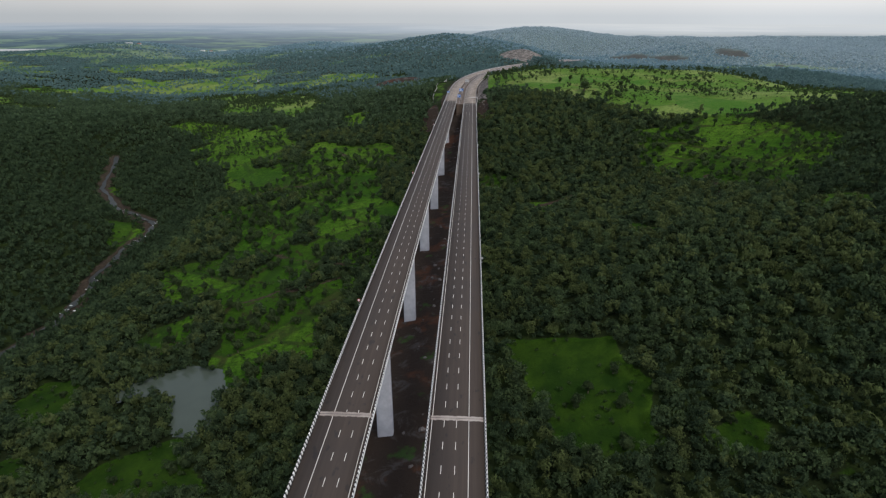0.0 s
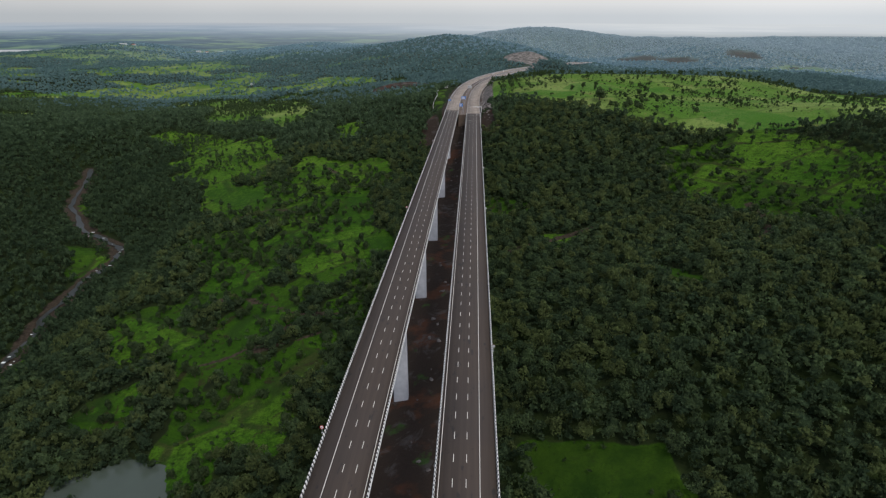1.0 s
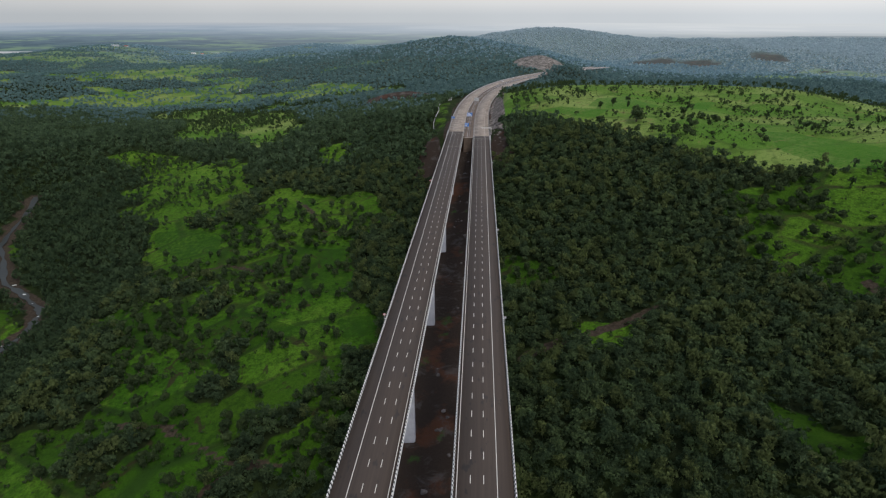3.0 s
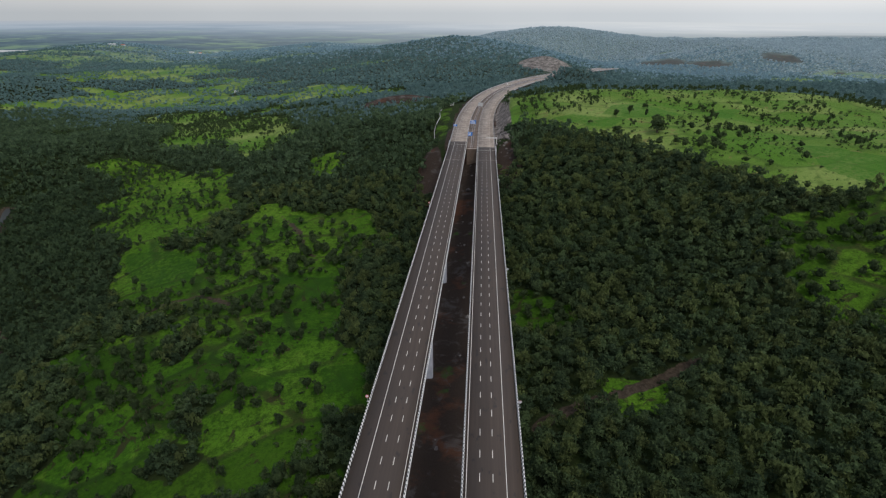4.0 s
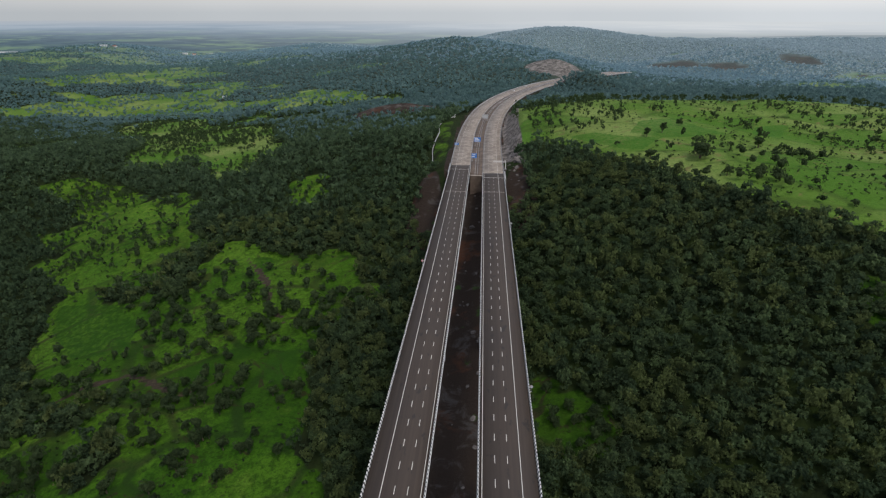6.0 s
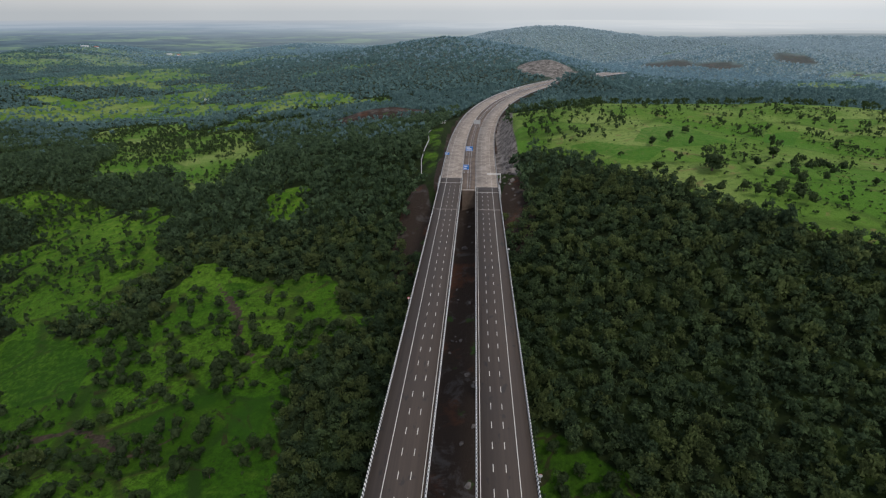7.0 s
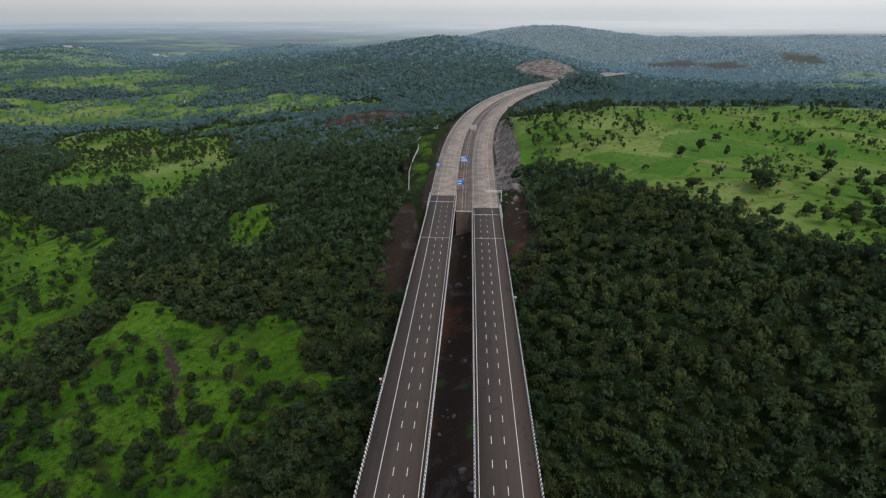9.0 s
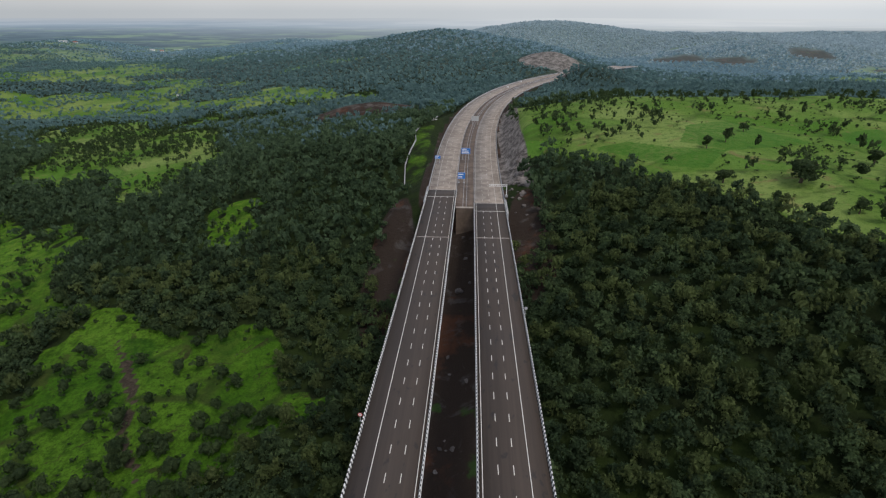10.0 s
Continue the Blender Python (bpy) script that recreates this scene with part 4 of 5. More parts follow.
def build_panel_sign(x, y, z, width, height, bars, posts, label):
    thing = tagged(new("road_sign"), label, "road sign", "blue highway signs")
    thing.location = (x, y, DECK_Z)
    bm = bmesh.new()
    box(bm, -width / 2, width / 2, -0.04, 0.04, -height / 2, height / 2, 0.02)
    board = part("board", bm, BLUE, thing, "blue sign face with white bars")
    board.location = (0, -0.18, z)
    bm = bmesh.new()
    box(bm, -width / 2 + 0.06, width / 2 - 0.06, -0.055, -0.045, height / 2 - 0.16, height / 2 - 0.06)
    box(bm, -width / 2 + 0.06, width / 2 - 0.06, -0.055, -0.045, -height / 2 + 0.06, -height / 2 + 0.16)
    part("border", bm, WHITE, board)
    sign_bars(board, width, height, bars, -0.045)
    for px in posts:
        bm = bmesh.new()
        tube(bm, (px, 0, -0.5), (px, 0, z + height / 2 - 0.1), 0.14, 0.12)
        part("post", bm, STEEL, thing)
        bm = bmesh.new()
        box(bm, px - 0.5, px + 0.5, -0.5, 0.5, -0.6, 0.25, 0.05)
        part("footing", bm, CONCRETE, thing)
    bm = bmesh.new()
    for dz in (-height * 0.3, height * 0.3):
        box(bm, -width / 2 + 0.1, width / 2 - 0.1, -0.14, -0.06, z + dz - 0.06, z + dz + 0.06)
    part("rail", bm, STEEL, thing)
    return thing


build_panel_sign(0.3, 890, 6.2, 6.4, 4.4, 3, (-2.2, 2.2), "large blue direction sign with white bars in the median")
build_panel_sign(-1.8, 831, 4.6, 4.6, 4.2, 2, (-1.6, 1.6), "square blue route sign with white bars on posts")
build_panel_sign(-19.6, 878, 4.4, 4.0, 2.4, 2, (-1.3, 1.3), "small blue roadside sign at the west verge")
grey_sign = build_panel_sign(8.0, 1025, 5.5, 7.0, 4.6, 0, (-2.6, 2.6), "grey-backed sign board seen from behind in the median")
for ob in grey_sign.children:
    if ob.name.startswith("board"):
        ob.data.materials[0] = STEEL
        ob["label"] = "bare grey metal back"


def build_cantilever(x, y, reach, label):
    thing = tagged(new("overhead_gantry"), label, "gantry")
    thing.location = (x, y, DECK_Z)
    bm = bmesh.new()
    tube(bm, (0, 0, -0.6), (0, 0, 6.9), 0.26, 0.2, 10)
    part("column", bm, WHITE, thing)
    for dz in (5.7, 6.6):
        bm = bmesh.new()
        tube(bm, (0, 0, dz), (-reach, 0, dz), 0.14, 0.12)
        part("arm", bm, WHITE, thing)
    for i in range(1, 9):
        bm = bmesh.new()
        tube(bm, (-reach * i / 9, 0, 5.7), (-reach * (i - 0.5) / 9, 0, 6.6), 0.06, 0.06, 6)
        part("lattice_bar", bm, WHITE, thing)
    bm = bmesh.new()
    box(bm, -0.8, 0.8, -0.8, 0.8, -0.9, 0.3, 0.08)
    part("base_block", bm, CONCRETE, thing)


build_cantilever(25.2, 806, 10.5, "white lattice cantilever gantry over the concrete lanes")


def round_sign():
    thing = tagged(new("speed_sign"), "small round white sign with a red rim on a post", "road sign", "parapet signs")
    bm = bmesh.new()
    tube(bm, (0, 0, -0.2), (0, 0, 1.6), 0.05, 0.05)
    part("post", bm, STEEL, thing)
    turn = Matrix.Rotation(radians(90), 4, "X")
    bm = bmesh.new()
    bmesh.ops.create_cone(bm, cap_ends=True, segments=24, radius1=0.6, radius2=0.6, depth=0.05, matrix=Matrix.Translation((0, -0.06, 2.0)) @ turn)
    disc = part("disc", bm, RED, thing)
    bm = bmesh.new()
    bmesh.ops.create_cone(bm, cap_ends=True, segments=24, radius1=0.44, radius2=0.44, depth=0.05, matrix=Matrix.Translation((0, -0.075, 2.0)) @ turn)
    part("face", bm, WHITE, disc)
    bm = bmesh.new()
    bmesh.ops.create_cone(bm, cap_ends=True, segments=24, radius1=0.6, radius2=0.6, depth=0.03, matrix=Matrix.Translation((0, -0.015, 2.0)) @ turn)
    part("back_plate", bm, STEEL, disc, "bare grey metal back")
    bm = bmesh.new()
    box(bm, -0.24, 0.24, -0.12, -0.1, 1.93, 2.07)
    part("legend_bar", bm, RUBBER, disc)
    bm = bmesh.new()
    box(bm, -0.25, 0.45, -0.1, 0.1, -0.25, -0.1, 0.02)
    part("bracket", bm, STEEL, thing)
    return thing


sign_places = [(208, -1), (410, -1), (611, -1), (254, 1), (410.5, 1), (511, 1), (668.5, 1)]
first_sign = round_sign()
for i, (y, side) in enumerate(sign_places):
    x = float(left_centre(y)) - 9.15 if side < 0 else float(right_centre(y)) + 9.15
    m = Matrix.Translation((x, y, DECK_Z + 0.95))
    if side > 0:
        m = m @ Matrix.Rotation(math.pi, 4, "Z")
    if i == 0:
        first_sign.matrix_basis = m
    else:
        copy_thing(first_sign, m)


def build_pickup(x, y, turn):
    thing = tagged(new("pickup_truck"), "white pickup truck standing on the far carriageway", "vehicle")
    thing.matrix_basis = Matrix.Translation((x, y, DECK_Z)) @ Matrix.Rotation(radians(turn), 4, "Z")
    bm = bmesh.new()
    box(bm, -0.95, 0.95, -2.6, 2.6, 0.45, 1.05, 0.12)
    box(bm, -0.9, 0.9, -0.3, 1.3, 1.0, 1.75, 0.2)
    part("body", bm, WHITE, thing)
    bm = bmesh.new()
    box(bm, -0.92, 0.92, -0.2, 1.2, 1.2, 1.6, 0.1)
    part("glazing", bm, CAR_GLASS, thing)
    bm = bmesh.new()
    box(bm, -0.8, 0.8, -2.5, -0.4, 1.0, 1.08)
    part("load_bed", bm, RUBBER, thing)
    for wx in (-0.85, 0.85):
        for wy in (-1.6, 1.6):
            bm = bmesh.new()
            tube(bm, (wx - 0.12, wy, 0.36), (wx + 0.12, wy, 0.36), 0.36, 0.36, 14)
            wheel = part("wheel", bm, RUBBER, thing)
            bm = bmesh.new()
            tube(bm, (wx - 0.13, wy, 0.36), (wx + 0.13, wy, 0.36), 0.2, 0.2, 10)
            part("rim", bm, STEEL, wheel)


build_pickup(float(left_road(1300)) + 2, 1300, -27)
build_pickup(float(left_road(1365)) - 3, 1365, -32)


def build_hut(x, y, w, d, h, turn, label, roof):
    z = float(relief(x, y))
    thing = tagged(new("hut"), label, "building")
    thing.matrix_basis = Matrix.Translation((x, y, z)) @ Matrix.Rotation(radians(turn), 4, "Z")
    bm = bmesh.new()
    box(bm, -w / 2, w / 2, -d / 2, d / 2, -0.6, h, 0.04)
    part("wall", bm, WHITE, thing)
    bm = bmesh.new()
    e = 0.5
    pts = [(-w / 2 - e, -d / 2 - e, h - 0.1), (w / 2 + e, -d / 2 - e, h - 0.1), (w / 2 + e, d / 2 + e, h - 0.1), (-w / 2 - e, d / 2 + e, h - 0.1), (-w / 2 - e, 0, h + d * 0.28), (w / 2 + e, 0, h + d * 0.28)]
    vs = [bm.verts.new(p) for p in pts]
    for f in ((0, 1, 5, 4), (2, 3, 4, 5), (0, 4, 3), (1, 2, 5), (3, 2, 1, 0)):
        bm.faces.new([vs[i] for i in f])
    part("roof", bm, roof, thing)
    bm = bmesh.new()
    box(bm, -0.5, 0.5, -d / 2 - 0.04, -d / 2, 0, 2.0)
    part("door", bm, BARK, thing)
    for wx in (-w * 0.32, w * 0.32):
        bm = bmesh.new()
        box(bm, wx - 0.4, wx + 0.4, -d / 2 - 0.03, -d / 2, 1.0, 1.9)
        part("window", bm, CAR_GLASS, thing)


build_hut(-31, 1022, 5, 4, 3.2, 8, "small white roadside cabin beside the concrete highway", STEEL)
for hx, hy, hw, hd, ht, rf in ((-1788, 2949, 34, 14, 20, STEEL), (-1742, 2960, 20, 12, -12, ROOF_TILE), (-1427, 3009, 20, 12, 5, STEEL), (-1380, 3000, 16, 10, 40, ROOF_TILE), (-620, 1660, 9, 6, 10, STEEL)):
    build_hut(hx, hy, hw, hd, 3.2, ht, "low village house with a pitched roof among fields", rf)


def build_field_wall():
    """Low pale wall that winds along the verge west of the highway."""
    line = [(-41, 854), (-44, 886), (-43, 916), (-41, 940), (-44, 966), (-42, 982)]
    path = []
    for i in range(len(line) - 1):
        for s in np.linspace(0, 1, 8, endpoint=i == len(line) - 2):
            x = line[i][0] + (line[i + 1][0] - line[i][0]) * s
            y = line[i][1] + (line[i + 1][1] - line[i][1]) * s
            path.append(((x, y, float(relief(x, y))), (1, 0)))
    ob = sweep("field_wall", path, [(-0.3, -0.8), (-0.3, 1.2), (0.3, 1.2), (0.3, -0.8)], CONCRETE)
    tagged(ob, "low pale boundary wall winding over grass", "wall")


build_field_wall()


def build_boulders():
    rng = np.random.default_rng(11)
    boulder = None
    for i in range(90):
        if i < 60:
            y = rng.uniform(120, 780)
            x = rng.uniform(float(left_centre(y)) + 8, 7)
        else:
            y, x = rng.uniform(782, 856), rng.uniform(28, 36)
        z, s = float(relief(x, y)), rng.uniform(0.5, 1.6) * (1.0 if i % 9 else 1.8)
        m = Matrix.Translation((x, y, z + 0.15 * s)) @ Euler(rng.uniform(-0.5, 0.5, 3)).to_matrix().to_4x4() @ Matrix.Rotation(rng.uniform(0, 6.28), 4, "Z") @ Matrix.Diagonal((s, s * 1.2, s * 0.7, 1))
        if boulder is None:
            bm = bmesh.new()
            bmesh.ops.create_icosphere(bm, subdivisions=2, radius=1)
            for v in bm.verts:
                v.co *= 0.8 + 0.45 * noise.noise(v.co * 1.3)
            boulder = part("boulder", bm, ROCK)
            tagged(boulder, "rough grey basalt boulder lying on bare earth", "boulder", "boulders below the viaducts")
            boulder.matrix_basis = m
        else:
            copy = boulder.copy()
            scene.collection.objects.link(copy)
            copy.matrix_basis = m


build_boulders()


# ---- trees ----
def leaf_crown(rng, lobes, clumps, size, core=True, low=0.28):
    """A unit crown (about one across, standing on zero): bent leaf clumps over uneven lobes, round a dark core."""
    centres = []
    for i in range(lobes):
        a, r = rng.uniform(0, 2 * math.pi), rng.uniform(0.08, 0.36)
        centres.append((r * math.cos(a), r * math.sin(a), rng.uniform(low, 0.80), rng.uniform(0.11, 0.21)))
    centres.append((0, 0, 0.58, 0.26))
    verts, faces = [], []
    for i in range(clumps):
        cx, cy, cz, r = centres[rng.integers(len(centres))]
        d = rng.normal(0, 1, 3)
        d[2] = abs(d[2]) * 0.9 - 0.25
        d /= np.linalg.norm(d)
        p = np.array((cx, cy, cz)) + d * r * np.array((1, 1, 0.85)) * rng.uniform(0.8, 1.12)
        n = d + rng.normal(0, 0.45, 3)
        n /= np.linalg.norm(n)
        u = np.cross(n, rng.normal(0, 1, 3))
        u /= np.linalg.norm(u)
        v = np.cross(n, u)
        s = size * rng.uniform(0.65, 1.35)
        b = len(verts)
        verts += [p + u * s * rng.uniform(0.8, 1.3) - n * s * 0.25, p - u * s * 0.5 + v * s * rng.uniform(0.6, 1.0), p - u * s * 0.5 - v * s * rng.uniform(0.6, 1.0)]
        faces.append((b, b + 1, b + 2))
    if core:
        t = (1 + 5 ** 0.5) / 2
        ico = np.array([(-1, t, 0), (1, t, 0), (-1, -t, 0), (1, -t, 0), (0, -1, t), (0, 1, t), (0, -1, -t), (0, 1, -t), (t, 0, -1), (t, 0, 1), (-t, 0, -1), (-t, 0, 1)]) / 1.902
        tri = [(0, 11, 5), (0, 5, 1), (0, 1, 7), (0, 7, 10), (0, 10, 11), (1, 5, 9), (5, 11, 4), (11, 10, 2), (10, 7, 6), (7, 1, 8), (3, 9, 4), (3, 4, 2), (3, 2, 6), (3, 6, 8), (3, 8, 9), (4, 9, 5), (2, 4, 11), (6, 2, 10), (8, 6, 7), (9, 8, 1)]
        b = len(verts)
        for q in ico:
            verts.append(q * np.array((0.25, 0.25, 0.27)) * rng.uniform(0.75, 1.15) + np.array((0, 0, 0.5)))
        faces += [(b + i, b + j, b + k) for i, j, k in tri]
    return np.array(verts), np.array(faces)


def scatter(name, spots, widths, heights, kinds, material, label, category, seed):
    """Many crowns joined into one object of stuff."""
    rng = np.random.default_rng(seed)
    pick = rng.integers(0, len(kinds), len(spots))
    all_v, all_f, base = [], [], 0
    for k, (kv, kf) in enumerate(kinds):
        sel = np.nonzero(pick == k)[0]
        if not len(sel):
            continue
        a = rng.uniform(0, 2 * math.pi, len(sel))
        c, s = np.cos(a)[:, None], np.sin(a)[:, None]
        w, h = widths[sel][:, None], heights[sel][:, None]
        lean_x, lean_y = rng.normal(0, 0.06, (len(sel), 1)), rng.normal(0, 0.06, (len(sel), 1))
        x = (kv[None, :, 0] * c - kv[None, :, 1] * s) * w + kv[None, :, 2] * h * lean_x + spots[sel, 0][:, None]
        y = (kv[None, :, 0] * s + kv[None, :, 1] * c) * w * rng.uniform(0.85, 1.15, (len(sel), 1)) + kv[None, :, 2] * h * lean_y + spots[sel, 1][:, None]
        z = kv[None, :, 2] * h + spots[sel, 2][:, None]
        all_v.append(np.stack([x, y, z], -1).reshape(-1, 3))
        all_f.append((kf[None] + (np.arange(len(sel)) * len(kv))[:, None, None] + base).reshape(-1, 3))
        base += len(sel) * len(kv)
    ob = raw(name, np.concatenate(all_v), np.concatenate(all_f), material)
    return tagged(ob, label, category, kind="stuff")


def candidates(x0, x1, y0, y1, step, seed, reach):
    rng = np.random.default_rng(seed)
    X, Y = np.meshgrid(np.arange(x0, x1, step), np.arange(y0, y1, step))
    X = X.ravel() + rng.uniform(-0.55, 0.55, X.size) * step
    Y = Y.ravel() + rng.uniform(-0.55, 0.55, Y.size) * step
    keep = (np.abs(X) < reach(Y)) & ~corridor(X, Y)
    return X[keep], Y[keep], rng


def water_near(x, y):
    return (pond_edge(x, y) < 1.25) | (line_distance(x, y, RIVER_LINE) < 8)


def wood_spots(x, y, rng, thin):
    """Keeps forest trees; in the clearings only a few in loose groups."""
    m = open_land(x, y)
    groups = smooth(fbm(x, y, 30, 3), -0.02, 0.3)
    high = np.maximum(plateau(x, y), clearing(x, y, PLATEAU_FIELDS, 0.3))
    chance = (1 - smooth(m, 0.25, 0.6)) * (0.97 + 0.1 * fbm(x, y, 60, 2)) + smooth(m, 0.25, 0.6) * (0.06 + 0.34 * groups + 0.34 * smooth(fbm(x + 300, y, 80, 3), 0.05, 0.25)) * (1 - 0.62 * high) * (1 - 0.75 * outlined(x, y, GLADES, 7.0, 3.0)) + 0.28 * ((m > 0.3) & (m < 0.7)) * (high < 0.2) + (0.08 + 0.26 * groups) * outlined(x, y, OPEN_WOODS, 16.0, 8.0)
    chance = np.where(plots(x, y) > 0.4, 0.0, chance)
    bare = (np.hypot((x + 36) / 11, (y - 775) / 48) < 1) | (np.hypot((x - 34) / 7, (y - 775) / 36) < 1) | (quarries(x, y) > 0.5) | (track(x, y) > 0.3) | (np.hypot((x + 130) / 85, (y - 1180) / 38) < 1.0) | (np.hypot((x - 155) / 66, (y - 1552) / 46) < 1.0)
    keep = (rng.uniform(0, 1, len(x)) < chance * thin) & ~water_near(x, y) & ~bare
    return x[keep], y[keep], m[keep]


kind_rng = np.random.default_rng(3)
CLOSE_KINDS = [leaf_crown(kind_rng, 11, 205, 0.066, core=False) for _ in range(10)]
NEAR_KINDS = [leaf_crown(kind_rng, 9, 86, 0.098, core=False) for _ in range(10)]
MID_KINDS = [leaf_crown(kind_rng, 7, 30, 0.155, core=False) for _ in range(8)]
FAR_KINDS = [leaf_crown(kind_rng, 4, 6, 0.34, core=False) for _ in range(8)]
FIELD_KINDS = [leaf_crown(kind_rng, 7, 90, 0.085, core=True, low=0.26) for _ in range(8)]
SHRUB_KINDS = [leaf_crown(kind_rng, 4, 15, 0.21, core=False) for _ in range(6)]


def plant_woods():
    # near woods: the strip of 270 m on either side of the viaducts
    x, y, rng = candidates(-270, 270, 110, 780, 5.9, 21, lambda v: 70 + 0.74 * v)
    x, y, m = wood_spots(x, y, rng, 1.0)
    single = (m > 0.75)
    chosen = np.nonzero(single)[0]
    order = np.argsort(np.hypot(x[chosen], y[chosen] - 330))
    chosen = chosen[order][:260]
    rest = np.ones(len(x), bool)
    rest[chosen] = False
    w = rng.uniform(6.5, 10.5, len(x)) * np.where(m > 0.3, 0.82, 1.0)
    h = w * rng.uniform(0.9, 1.35, len(x))
    z = relief(x, y) - 0.4
    field = rest & (m > 0.45)
    rest &= ~field
    scatter("field_trees", np.stack([x, y, z], -1)[field], w[field] * 1.2, h[field] * 1.1, FIELD_KINDS, LEAF_FIELD, "dark green trees in loose groups over the valley meadows", "trees", 41)
    kind = rng.uniform(0, 1, len(x)) + 0.35 * fbm(x, y, 45, 3)
    for sel, leaves, label, seed in (((kind >= 0.3) & (kind < 0.72), LEAF, "dense mixed green woodland with uneven rounded crowns", 31), (kind >= 0.72, LEAF_OLIVE, "lighter olive-green trees among the woodland", 43), (kind < 0.3, LEAF_DARK, "deep green trees among the woodland", 44)):
        for strip, crowns in ((np.abs(x) < 115, CLOSE_KINDS), (np.abs(x) >= 115, NEAR_KINDS)):
            here = sel & rest & strip
            scatter("woodland", np.stack([x, y, z], -1)[here], w[here], h[here] * (1.12 if leaves == LEAF_OLIVE else 1.0), crowns, leaves, label, "woodland", seed + len(crowns[0][0]))
    near_singles = np.stack([x, y, z, w, h], -1)[chosen]
    # saplings and undergrowth that close the gaps between the crowns
    ux, uy, rng = candidates(-300, 300, 110, 780, 5.2, 26, lambda v: 70 + 0.74 * v)
    um = open_land(ux, uy)
    keep = (um < 0.4) & (np.hypot((ux + 36) / 11, (uy - 775) / 48) > 1) & (np.hypot((ux - 34) / 7, (uy - 775) / 36) > 1) & (track(ux, uy) < 0.3) & ~water_near(ux, uy) & (rng.uniform(0, 1, len(ux)) < 0.95)
    ux, uy = ux[keep], uy[keep]
    uw = rng.uniform(3.5, 6.5, len(ux))
    scatter("undergrowth", np.stack([ux, uy, relief(ux, uy) - 0.5], -1), uw, uw * rng.uniform(0.6, 0.9, len(ux)), SHRUB_KINDS, LEAF_DARK, "dense dark undergrowth below the woodland crowns", "undergrowth", 36)
    # woods of the middle distance
    x, y, rng = candidates(-1200, 1200, 130, 1400, 6.2, 22, lambda v: 120 + 0.82 * v)
    outer = (np.abs(x) > 270) | (y > 780)
    x, y, m = wood_spots(x[outer], y[outer], rng, 1.0)
    w = rng.uniform(6.0, 10.0, len(x)) * np.where(m > 0.3, 0.75, 1.0)
    h = w * rng.uniform(1.0, 1.45, len(x))
    field = m > 0.45
    scatter("field_trees", np.stack([x, y, relief(x, y) - 0.4], -1)[field], w[field] * 1.05, h[field] * 1.15, MID_KINDS, LEAF_FIELD, "dark trees and hedges across the farther fields", "trees", 42)
    x, y, w, h = x[~field], y[~field], w[~field], h[~field]
    # farther slopes take the leaf colour that has haze mixed in
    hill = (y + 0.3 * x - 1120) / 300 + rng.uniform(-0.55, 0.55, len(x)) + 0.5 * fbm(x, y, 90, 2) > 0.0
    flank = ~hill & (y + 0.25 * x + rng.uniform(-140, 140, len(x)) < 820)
    for sel, leaves, label, seed in ((flank, LEAF_DARK, "deep green woodland on the flanks of the valley", 35), (~hill & ~flank, LEAF_MID, "green woodland and tree groups on the valley sides", 32), (hill, LEAF_HILL_HAZED, "woodland on the farther slopes, haze mixed into the leaf colour", 37)):
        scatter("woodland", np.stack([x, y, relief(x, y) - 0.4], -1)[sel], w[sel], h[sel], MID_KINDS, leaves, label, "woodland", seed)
    # far woods
    x, y, rng = candidates(-2700, 2700, 1400, 3180, 8.4, 23, lambda v: 120 + 0.82 * v)
    x, y, m = wood_spots(x, y, rng, 1.0)
    w = rng.uniform(6, 9.5, len(x))
    h = w * rng.uniform(0.7, 1.1, len(x))
    # depth picks the leaf colour: more painted haze farther off and eastward
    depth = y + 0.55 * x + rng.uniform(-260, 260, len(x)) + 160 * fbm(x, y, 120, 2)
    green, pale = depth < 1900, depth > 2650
    for sel, leaves, label, seed in ((green, LEAF_HILL_HAZED, "woods behind the far fields, haze mixed into the leaf colour", 38), (pale, LEAF_PALE_HAZED, "woods on the eastern hills, leaf colour paled as haze", 39), (~green & ~pale, LEAF_FAR_HAZED, "distant woods covering the hills, leaf colour blued as haze", 33)):
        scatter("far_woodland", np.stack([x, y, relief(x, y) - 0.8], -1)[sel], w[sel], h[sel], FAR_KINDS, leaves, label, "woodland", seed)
    # shrubs and tall herbs in the clearings
    x, y, rng = candidates(-520, 520, 90, 1000, 4.4, 24, lambda v: 75 + 0.8 * v)
    m = open_land(x, y)
    keep = (m > 0.35) & (rng.uniform(0, 1, len(x)) < 0.12 + 0.6 * smooth(fbm(x + 70, y, 26, 3), -0.15, 0.35)) & ~water_near(x, y) & (plots(x, y) < 0.4)
    x, y = x[keep], y[keep]
    w = 1.1 + 3.4 * rng.uniform(0, 1, len(x)) ** 2
    scatter("shrubs", np.stack([x, y, relief(x, y) - 0.25], -1), w, w * rng.uniform(0.6, 1.0, len(x)), SHRUB_KINDS, LEAF_FIELD, "low green shrubs dotted over the meadows", "shrub", 34)
    return near_singles


near_singles = plant_woods()


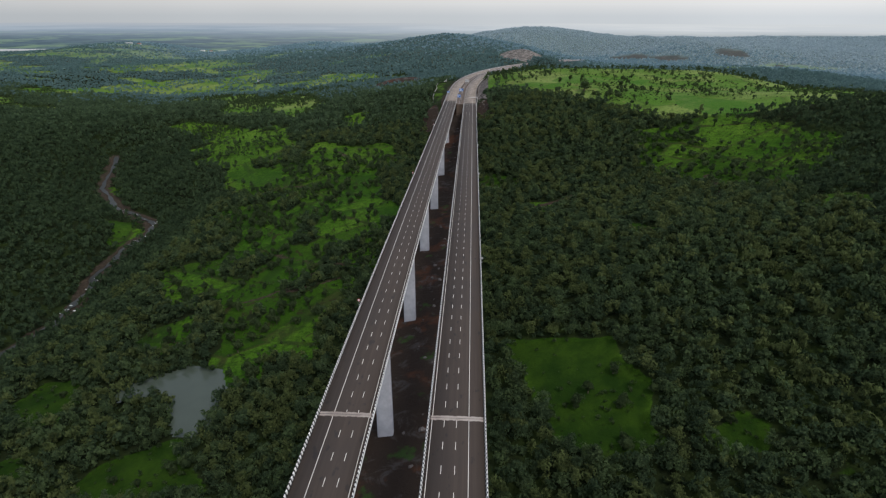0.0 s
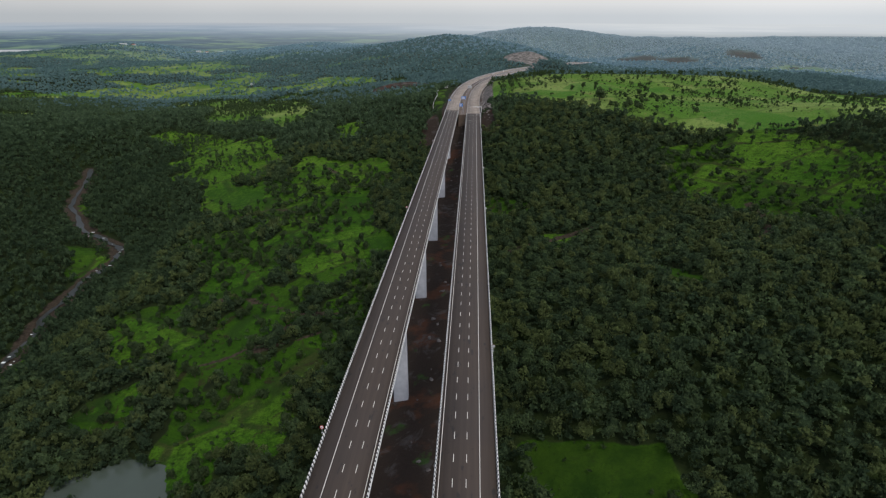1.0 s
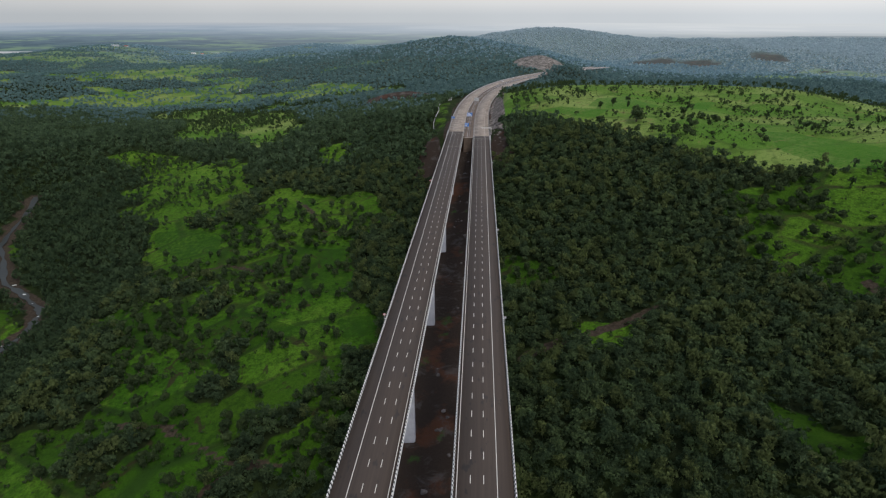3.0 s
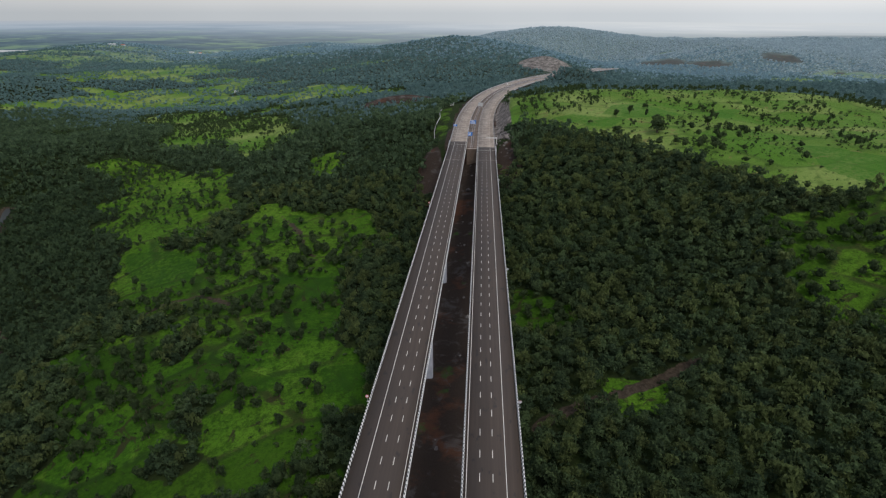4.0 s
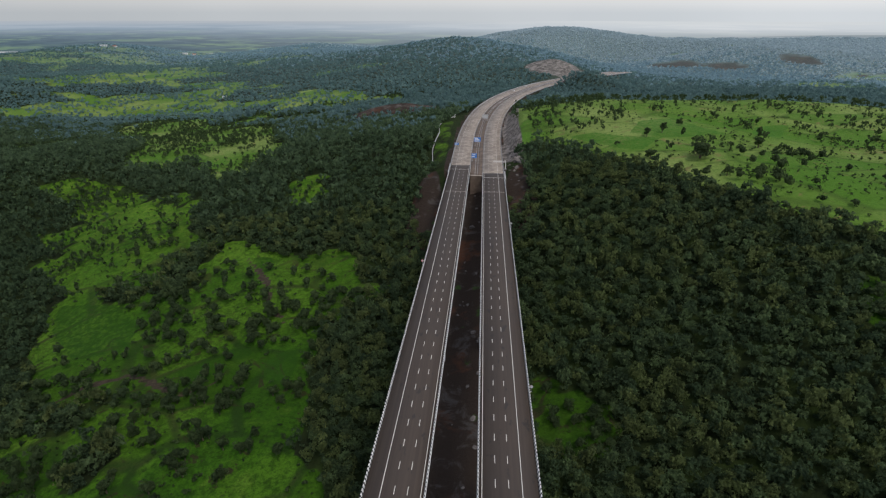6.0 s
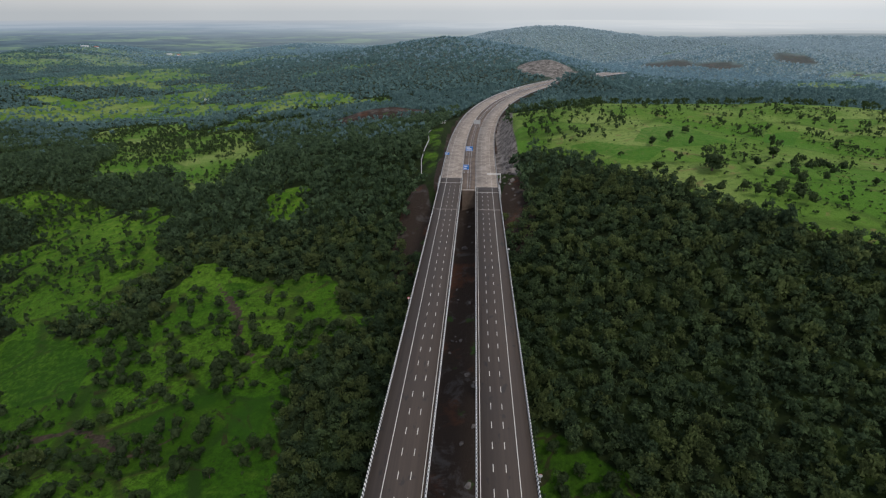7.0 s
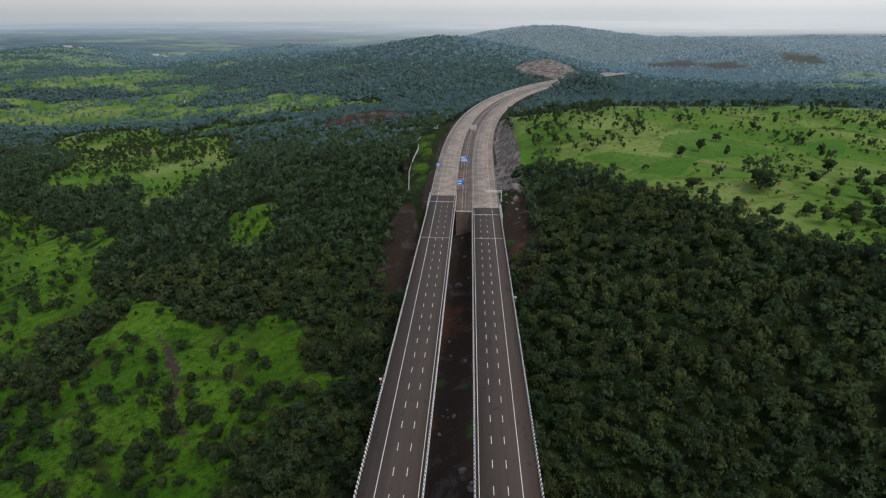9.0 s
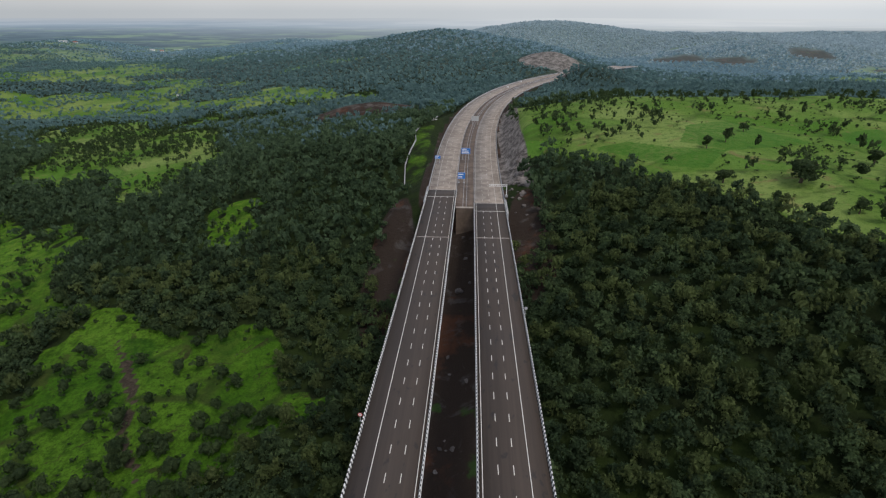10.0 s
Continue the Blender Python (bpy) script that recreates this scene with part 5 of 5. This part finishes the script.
def trunk_mesh(rng, limbs):
    """A tapered unit trunk with limbs reaching into the crown."""
    bm = bmesh.new()
    tube(bm, (0, 0, -0.06), (0.01, 0.0, 0.2), 0.045, 0.032, 7)
    tube(bm, (0.01, 0, 0.19), (0.0, 0.02, 0.5), 0.032, 0.018, 7)
    for i in range(limbs):
        a = i * 2.4 + rng.uniform(-0.4, 0.4)
        z = rng.uniform(0.2, 0.4)
        tube(bm, (0, 0, z), (0.24 * math.cos(a), 0.24 * math.sin(a), z + 0.22), 0.018, 0.007, 5)
    me = bpy.data.meshes.new("trunk")
    bm.to_mesh(me)
    bm.free()
    me.materials.append(BARK)
    return me


def plant_single_trees():
    rng = np.random.default_rng(8)
    crowns, trunks = [], []
    for i in range(5):
        v, f = leaf_crown(rng, 10, 480, 0.058, low=0.22)
        holder = raw("crown", v, f, LEAF_FIELD)
        crowns.append(holder.data)
        bpy.data.objects.remove(holder)
        trunks.append(trunk_mesh(rng, 4))

    def plant(x, y, z, w, h, label, group, k):
        thing = tagged(new("tree"), label, "tree", group)
        thing.matrix_basis = Matrix.Translation((x, y, z)) @ Matrix.Rotation(rng.uniform(0, 6.28), 4, "Z") @ Matrix.Diagonal((w, w, h, 1))
        shared("trunk", trunks[k], thing, Matrix.Identity(4))
        shared("crown", crowns[k], thing, Matrix.Identity(4))

    for i, (x, y, z, w, h) in enumerate(near_singles):
        plant(x, y, z + 0.3, w, h, "small green field tree standing in a meadow", "meadow trees", i % 5)
    # named trees of the plateau field: x, y, crown width, height
    for x, y, w, h in ((168, 768, 22, 17), (134, 776, 12, 9), (224, 800, 12, 11), (144, 826, 8, 10), (160, 838, 8, 11), (119, 752, 7, 7), (148, 750, 6, 6), (173, 730, 8, 9), (192, 725, 9, 10), (218, 748, 8, 6), (183, 866, 7, 8), (250, 786, 9, 7), (-48, 893, 14, 14)):
        plant(x, y, float(relief(x, y)) - 0.1, w, h, "broad dark-leaved tree standing alone on the plateau field" if w > 15 else "dark green tree on the open plateau field", "plateau trees", int(x) % 5)


plant_single_trees()


# the whole plan to metres
for ob in list(scene.objects):
    if ob.parent is None and ob.type in ("MESH", "EMPTY"):
        ob.matrix_basis = Matrix.Diagonal((SCALE, SCALE, SCALE, 1)) @ ob.matrix_basis
